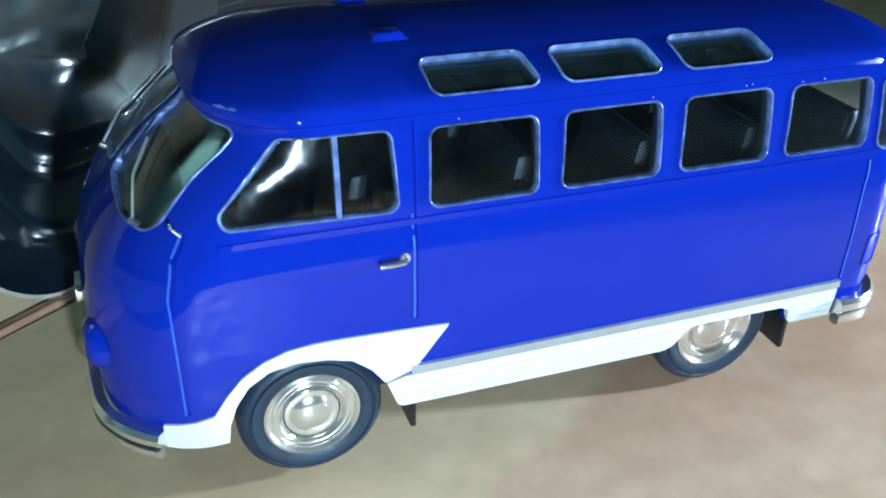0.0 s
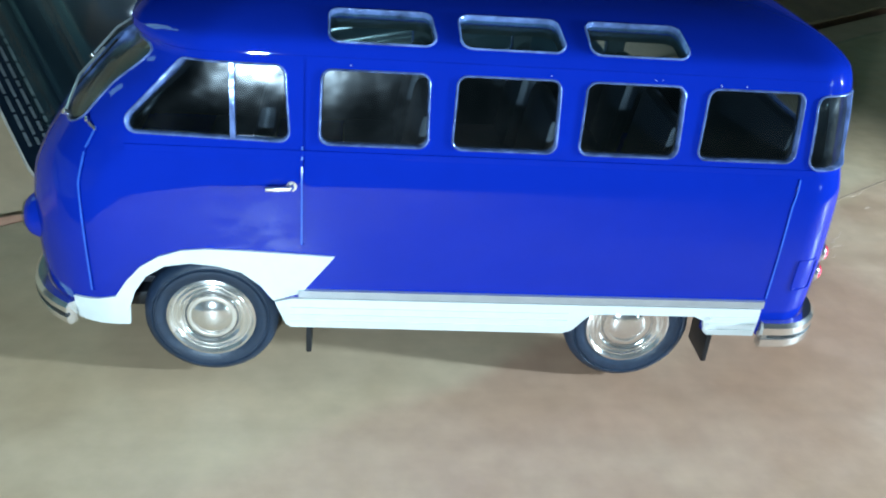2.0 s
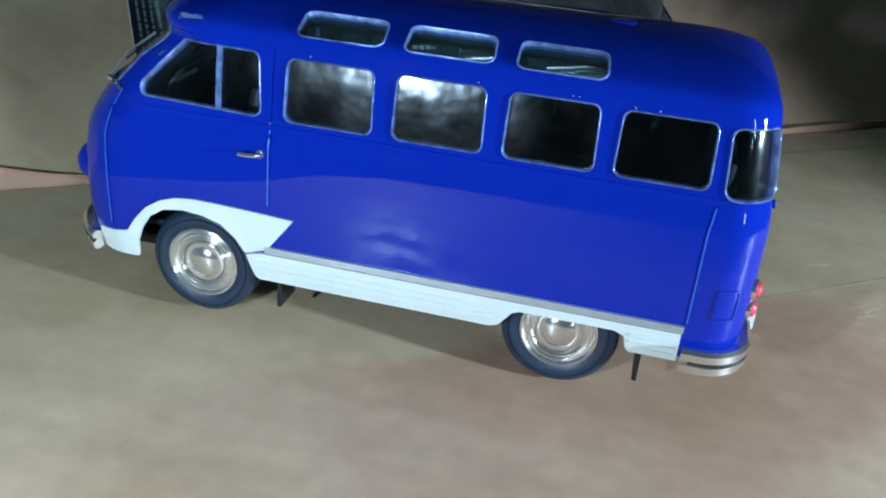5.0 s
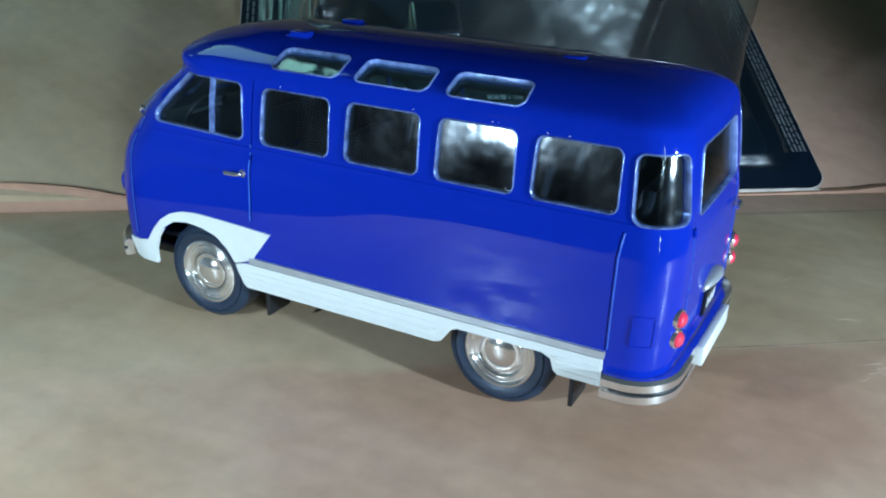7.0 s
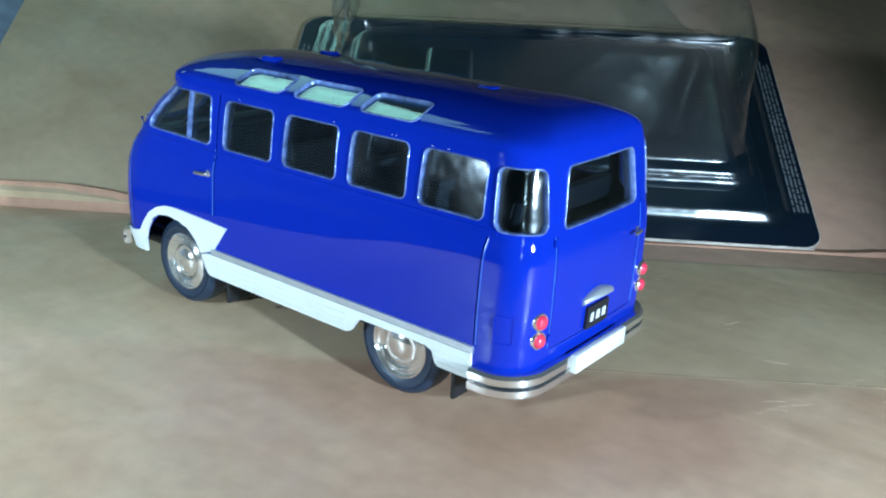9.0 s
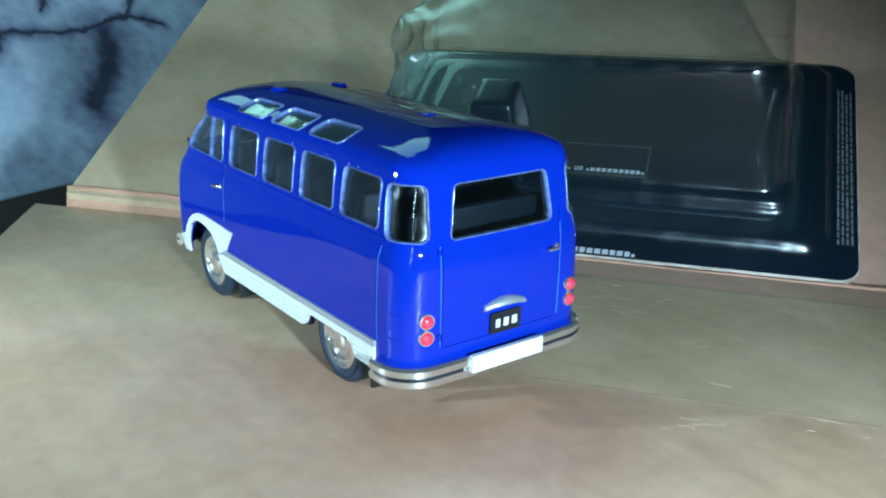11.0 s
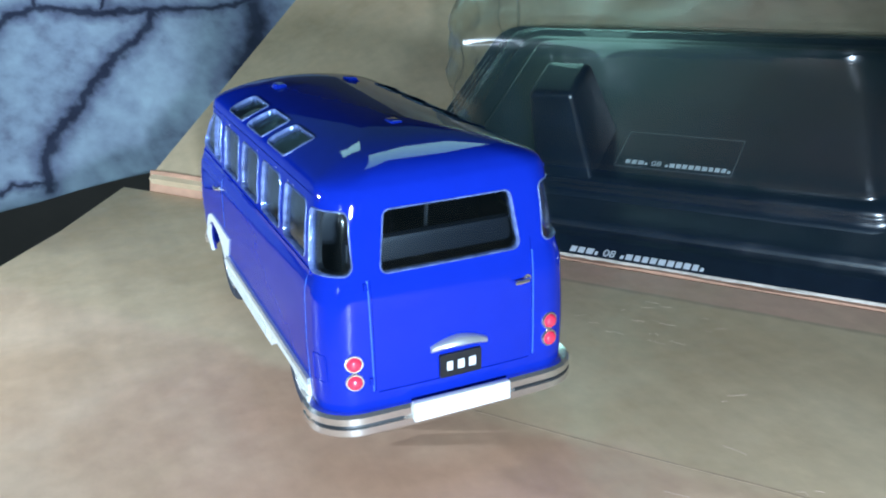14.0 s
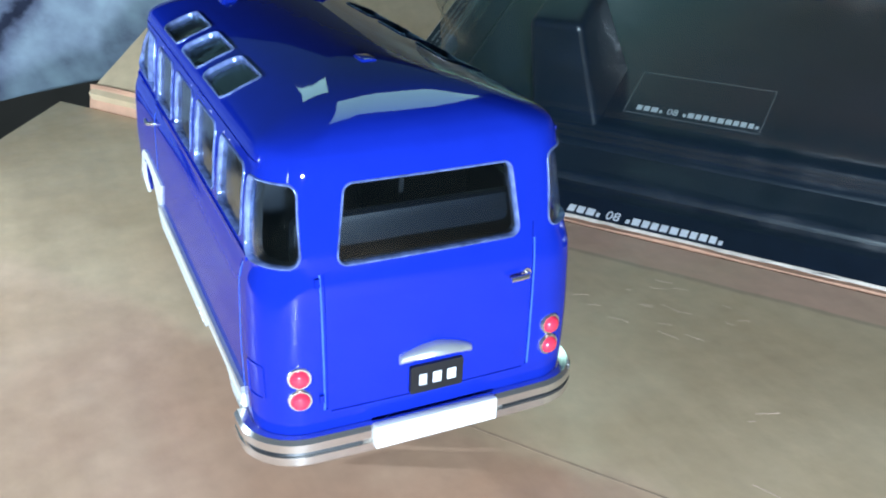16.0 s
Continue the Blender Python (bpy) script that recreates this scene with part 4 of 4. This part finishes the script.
# dust and tiny paint chips
random.seed(23)
specks = []
for i in range(12):
    o = random.choice([CAB_L] + SIDES)
    t, top = random.random(), random.random() < 0.4
    (p0, q0), (p1, q1) = (o[3], o[2]) if top else (o[0], o[1])
    p, q = p0 + (p1 - p0) * t, q0 + (q1 - q0) * t + random.uniform(0.3, 0.6) * (1 if top else -2)
    r = random.uniform(0.04, 0.075)
    specks.append(tube([LEFT(p - r, q, 0.02), LEFT(p + r * random.uniform(0.2, 2), q + random.uniform(-r, r), 0.04)], r, 6))
tagged(part("dust_specks", join(*specks), INK, bus), kind="stuff")

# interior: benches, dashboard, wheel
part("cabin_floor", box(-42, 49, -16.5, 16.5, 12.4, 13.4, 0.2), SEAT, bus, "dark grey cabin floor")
part("dashboard", box(-42, -36.5, -15.5, 15.5, 27, 32.5, 1.2), BLACK, bus)


def bench(x, y0, y1, lean=2.2):
    bm = box(x, x + 8.5, y0, y1, 20.5, 23.2, 0.9)
    b2 = box(x + 7.2, x + 9.6, y0, y1, 22.5, 35.8, 1.0)
    for v in b2.verts:
        v.co.x += lean * (v.co.z - 22.5) / 13
    b3 = box(x + 1, x + 8, y0 + 1, y1 - 1, 13, 21, 0.3)
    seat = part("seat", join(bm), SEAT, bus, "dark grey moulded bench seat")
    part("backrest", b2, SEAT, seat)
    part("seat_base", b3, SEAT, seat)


for x, y0, y1 in ((-30, -14.5, -2), (-30, 2, 14.5), (-11, -15, -1), (-11, 5, 15), (4.5, -15, -1), (4.5, 5, 15), (19.5, -15, -1), (19.5, 5, 15), (35, -14.5, 14.5)):
    bench(x, y0, y1)
sw = part("steering_wheel", tube([(-33.5 + 0.6 * 4.2 * math.sin(2 * math.pi * i / 28) - 0.5, -8 + 4.2 * math.cos(2 * math.pi * i / 28), 33.6 + 0.8 * 4.2 * math.sin(2 * math.pi * i / 28)) for i in range(28)], 0.4, 8, True), BLACK, bus, "black steering wheel")
part("column", tube([(-34.0, -8, 33.6), (-38, -8, 28)], 0.5, 8), BLACK, sw)
part("spoke", tube([(-34.0, -12.1, 33.6), (-34.0, -3.9, 33.6)], 0.3, 8), SILVER, sw)

# window dividers of the cab
for on in (LEFT, RIGHT):
    part("window_divider", strip(on, [(-23.0, 33.7), (-23.0, 42.1)], 0.55, -0.6, 0.15), TRIM, bus, "bright upright bar in the cab window")

# ---- the blister pack leaning on the flap ----
PACK_M = turned(D, SLOPE_S, SLOPE_H, FOLD_AT + Vector((0, 0, 0.6)) + N * 1.0)
pack = empty("blister_pack", "opened clear plastic blister pack on a glossy black card", "packaging", m=PACK_M)


def on_pack(bm, name, material, label="", parent=None, limit=38):
    ob = part(name, bm, material, parent or pack, label, limit, at=PACK_M)
    ob.matrix_parent_inverse = (parent or pack).matrix_world.inverted()
    return ob


FLAT = lambda p, q, h: Vector((p, q, h))
CARD_LINE = [(-73, -0.5), (71, -0.5), (71, 90), (-73, 90)]
card = on_pack(patch(FLAT, rounded(CARD_LINE, (9, 5, 7, 7)), 0.1, 0.6, 30), "backing_card", CARD, "glossy black printed backing card")
on_pack(frame_ring(FLAT, lambda i: ring_line(CARD_LINE, (9, 5, 7, 7), i), [(-0.25, 0.0), (-0.25, 0.5), (0.05, 0.62), (0.05, 0.0)]), "card_edge", CARD_EDGE, "worn white paper edge", card)


# frayed paper along the card's lower edge, with one turned-up tear
fray = []
for i in range(92):
    p = -54 + 1.35 * i
    tear = math.exp(-((p - 37) / 1.6) ** 2)
    fray.append((p, -0.75 + 0.25 * noise.noise(Vector((p * 0.3, 3, 0))) - 0.5 * tear, 0.25 + 0.2 * noise.noise(Vector((p * 0.2, 6, 0))) + 0.6 * tear))
on_pack(tube(fray, 0.24, 6), "frayed_edge", CARD_EDGE, "pale frayed paper edge with a small tear", card)


def soften(tiers, reach=1.3, n=4):
    """Rounds the bends between stacked outlines."""
    out = [tiers[0]]
    mix = lambda u, v, k: tuple(a + (b - a) * k for a, b in zip(u, v))
    for u, c, v in zip(tiers, tiers[1:], tiers[2:]):
        gap = lambda w: max(math.hypot(w[2] - c[2], w[5] - c[5]), 1e-4)
        p, q = mix(c, u, min(0.5, reach / gap(u))), mix(c, v, min(0.5, reach / gap(v)))
        out += [mix(mix(p, c, j / n), mix(c, q, j / n), j / n) for j in range(n + 1)]
    return out + [tiers[-1]]


def dome():
    """Tiers of clear plastic: insets from the pack's outline and heights."""
    def loop(a0, a1, s0, s1, r, h, bm):
        return [bm.verts.new((p, q, h)) for p, q in ring_line([(a0, s0), (a1, s0), (a1, s1), (a0, s1)], r, 0, 22)]
    tiers = [(-68, 66, 5, 89, 6, 0.9), (-66.5, 64.5, 6.5, 87.5, 6, 1.2), (-65.5, 63, 8, 86, 6, 3.2), (-64.5, 62, 9, 85, 6, 3.9), (-61, 58, 14, 84, 6, 4.1), (-59, 56, 16.5, 83, 6, 4.6),
             (-58, 55, 17.5, 82, 6, 7.5), (-57, 54, 19, 81, 7, 8.2), (-56.5, 53.5, 20.5, 80.5, 7, 9.0), (-55, 52.0, 22.0, 79.5, 8, 22), (-53.5, 50.8, 23.0, 78.5, 8, 36), (-52.5, 49.8, 23.8, 77.5, 8, 41),
             (-50.8, 48.3, 25.2, 76, 8, 43.4), (-48.5, 46, 27.2, 74, 8, 44.6), (-45, 43, 30, 71, 8, 45.2), (-34, 32, 40, 61, 7, 45.4), (-20, 20, 47, 54, 3, 45.4)]
    tiers = soften(tiers, 1.8, 5)
    full = []
    for u, v in zip(tiers, tiers[1:]):
        n = 6 if v[5] - u[5] > 6 else 3 if u[5] > 45 else 1
        full += [tuple(p + (q - p) * j / n for p, q in zip(u, v)) for j in range(n)]
    bm = bmesh.new()
    loops = [loop(*t, bm) for t in full + tiers[-1:]]
    for a, b in zip(loops, loops[1:]):
        for i in range(len(a)):
            bm.faces.new((a[i], a[(i + 1) % len(a)], b[(i + 1) % len(a)], b[i]))
    bm.faces.new(loops[-1])
    # the thin plastic is dented, most of all at its crushed end
    for v in bm.verts:
        if v.co.z > 9.5:
            crush = ease(-36, -54, v.co.x)
            k = ease(9.5, 20, v.co.z) * (0.3 + 2.6 * crush)
            fold = 1 - 2 * abs(noise.noise(v.co * 0.09))
            v.co += k * noise.noise_vector(v.co * 0.11) + 0.35 * k * noise.noise_vector(v.co * 0.19) + Vector((1.6, 0.5, 0.4)) * crush * fold * ease(9.5, 20, v.co.z)
    return bm


on_pack(dome(), "blister", BLISTER, "crumpled clear plastic dome", None, 60)
# raised black plinth under the dome: a sloping front, a flat top, and posts that held the bus
def tapered(rings, reach=0.7):
    """Stacked round-cornered outlines: (a0, a1, s0, s1, radius, height)."""
    bm = bmesh.new()
    loops = [[bm.verts.new((p, q, h)) for p, q in rounded([(a0, s0), (a1, s0), (a1, s1), (a0, s1)], r, 0, 6)] for a0, a1, s0, s1, r, h in soften(rings, reach)]
    for u, v in zip(loops, loops[1:]):
        for i in range(len(u)):
            bm.faces.new((u[i], u[(i + 1) % len(u)], v[(i + 1) % len(u)], v[i]))
    bm.faces.new(loops[0])
    bm.faces.new(loops[-1])
    return bm


plinth = on_pack(tapered([(-57, 54, 16.5, 81, 5, 0.4), (-56.4, 53.4, 17.1, 80.6, 5, 1.9), (-54.4, 51.4, 22.4, 79, 4, 4.1), (-50, 47, 30.6, 75, 3, 4.2), (-46, 43, 34, 70, 3, 4.2)], 1.6), "plinth", TRAY, "glossy black plinth", card)
on_pack(tapered([(-63, 60, 8.2, 85, 6, 0.4), (-62.4, 59.4, 8.9, 84.4, 6, 1.6), (-59.5, 56.5, 13, 82, 6, 1.7), (-58, 55, 15, 80, 6, 1.7)], 1.2), "step", TRAY, "", plinth)
on_pack(tapered([(-32.5, -15.9, 21.6, 42, 1.3, 1.9), (-32, -16.4, 22.0, 41.5, 1.3, 4.2), (-30.2, -18.3, 25.2, 38.5, 1.3, 26.4), (-29.4, -19.1, 26.0, 37.6, 1.2, 27.5), (-27, -21.5, 28.5, 35, 1.0, 27.6)], 0.9), "post", TRAY, "tall black moulded post", plinth)


def blocks(line, a0, a1, s, size, parent, h=0.7):
    """Unreadable print: a row of small bars."""
    a = a0
    for w in line:
        on_pack(box(a, a + w * size, s, s + size * (1.0 if w > 0.5 else 0.6), h, h + 0.05), "print_bar", INK, "", parent)
        a += (w + 0.28) * size
        if a > a1:
            break


MARK = (0.85, 0.9, 1.0, 0.4)
REST = (0.45, 0.9, 0.8, 0.8, 0.85, 0.9, 0.85, 0.75, 0.85, 0.75, 0.45)


def digits(text, a, s, size, h):
    """Readable figures, as flat raised print."""
    cu = bpy.data.curves.new("figures", "FONT")
    cu.body, cu.size, cu.extrude = text, size * MM * 1.75, 0.00003
    ob = new("tmp", cu)
    bpy.context.view_layer.update()
    me = bpy.data.meshes.new_from_object(ob.evaluated_get(bpy.context.evaluated_depsgraph_get()))
    bpy.data.objects.remove(ob)
    me.materials.clear()
    me.materials.append(INK)
    fig = new("figures", me)
    fig.matrix_world = PACK_M @ Matrix.Translation((a * MM, s * MM, h * MM))
    fig.parent = card
    fig.matrix_parent_inverse = card.matrix_world.inverted()


for a, s0, size, h in ((-14.4, 0.25, 1.75, 0.66), (-9.9, 28.6, 1.42, 4.24)):
    blocks(MARK, a, 99, s0, size, card, h)
    digits("08", a + 4.7 * size, s0, size, h + 0.03)
    blocks(REST, a + 7.2 * size, 99, s0, size, card, h)
for p, q, r, t in ((-12.4, 27.4, 16.8, 27.55), (-12.4, 40.4, 16.8, 40.55), (-12.4, 27.4, -12.25, 40.55), (16.65, 27.4, 16.8, 40.55)):
    on_pack(box(p, r, q, t, 4.19, 4.24), "label_border", FAINT, "", card)
random.seed(5)
for i in range(4):
    for a0 in (-71.5 + i * 1.5, 66.0 + i * 1.1):
        s0 = 12
        while s0 < 74:
            ln = random.uniform(1.0, 4.5)
            on_pack(box(a0, a0 + 0.55, s0, s0 + ln, 0.6, 0.66), "print_bar", FAINT, "", card)
            s0 += ln + 0.7
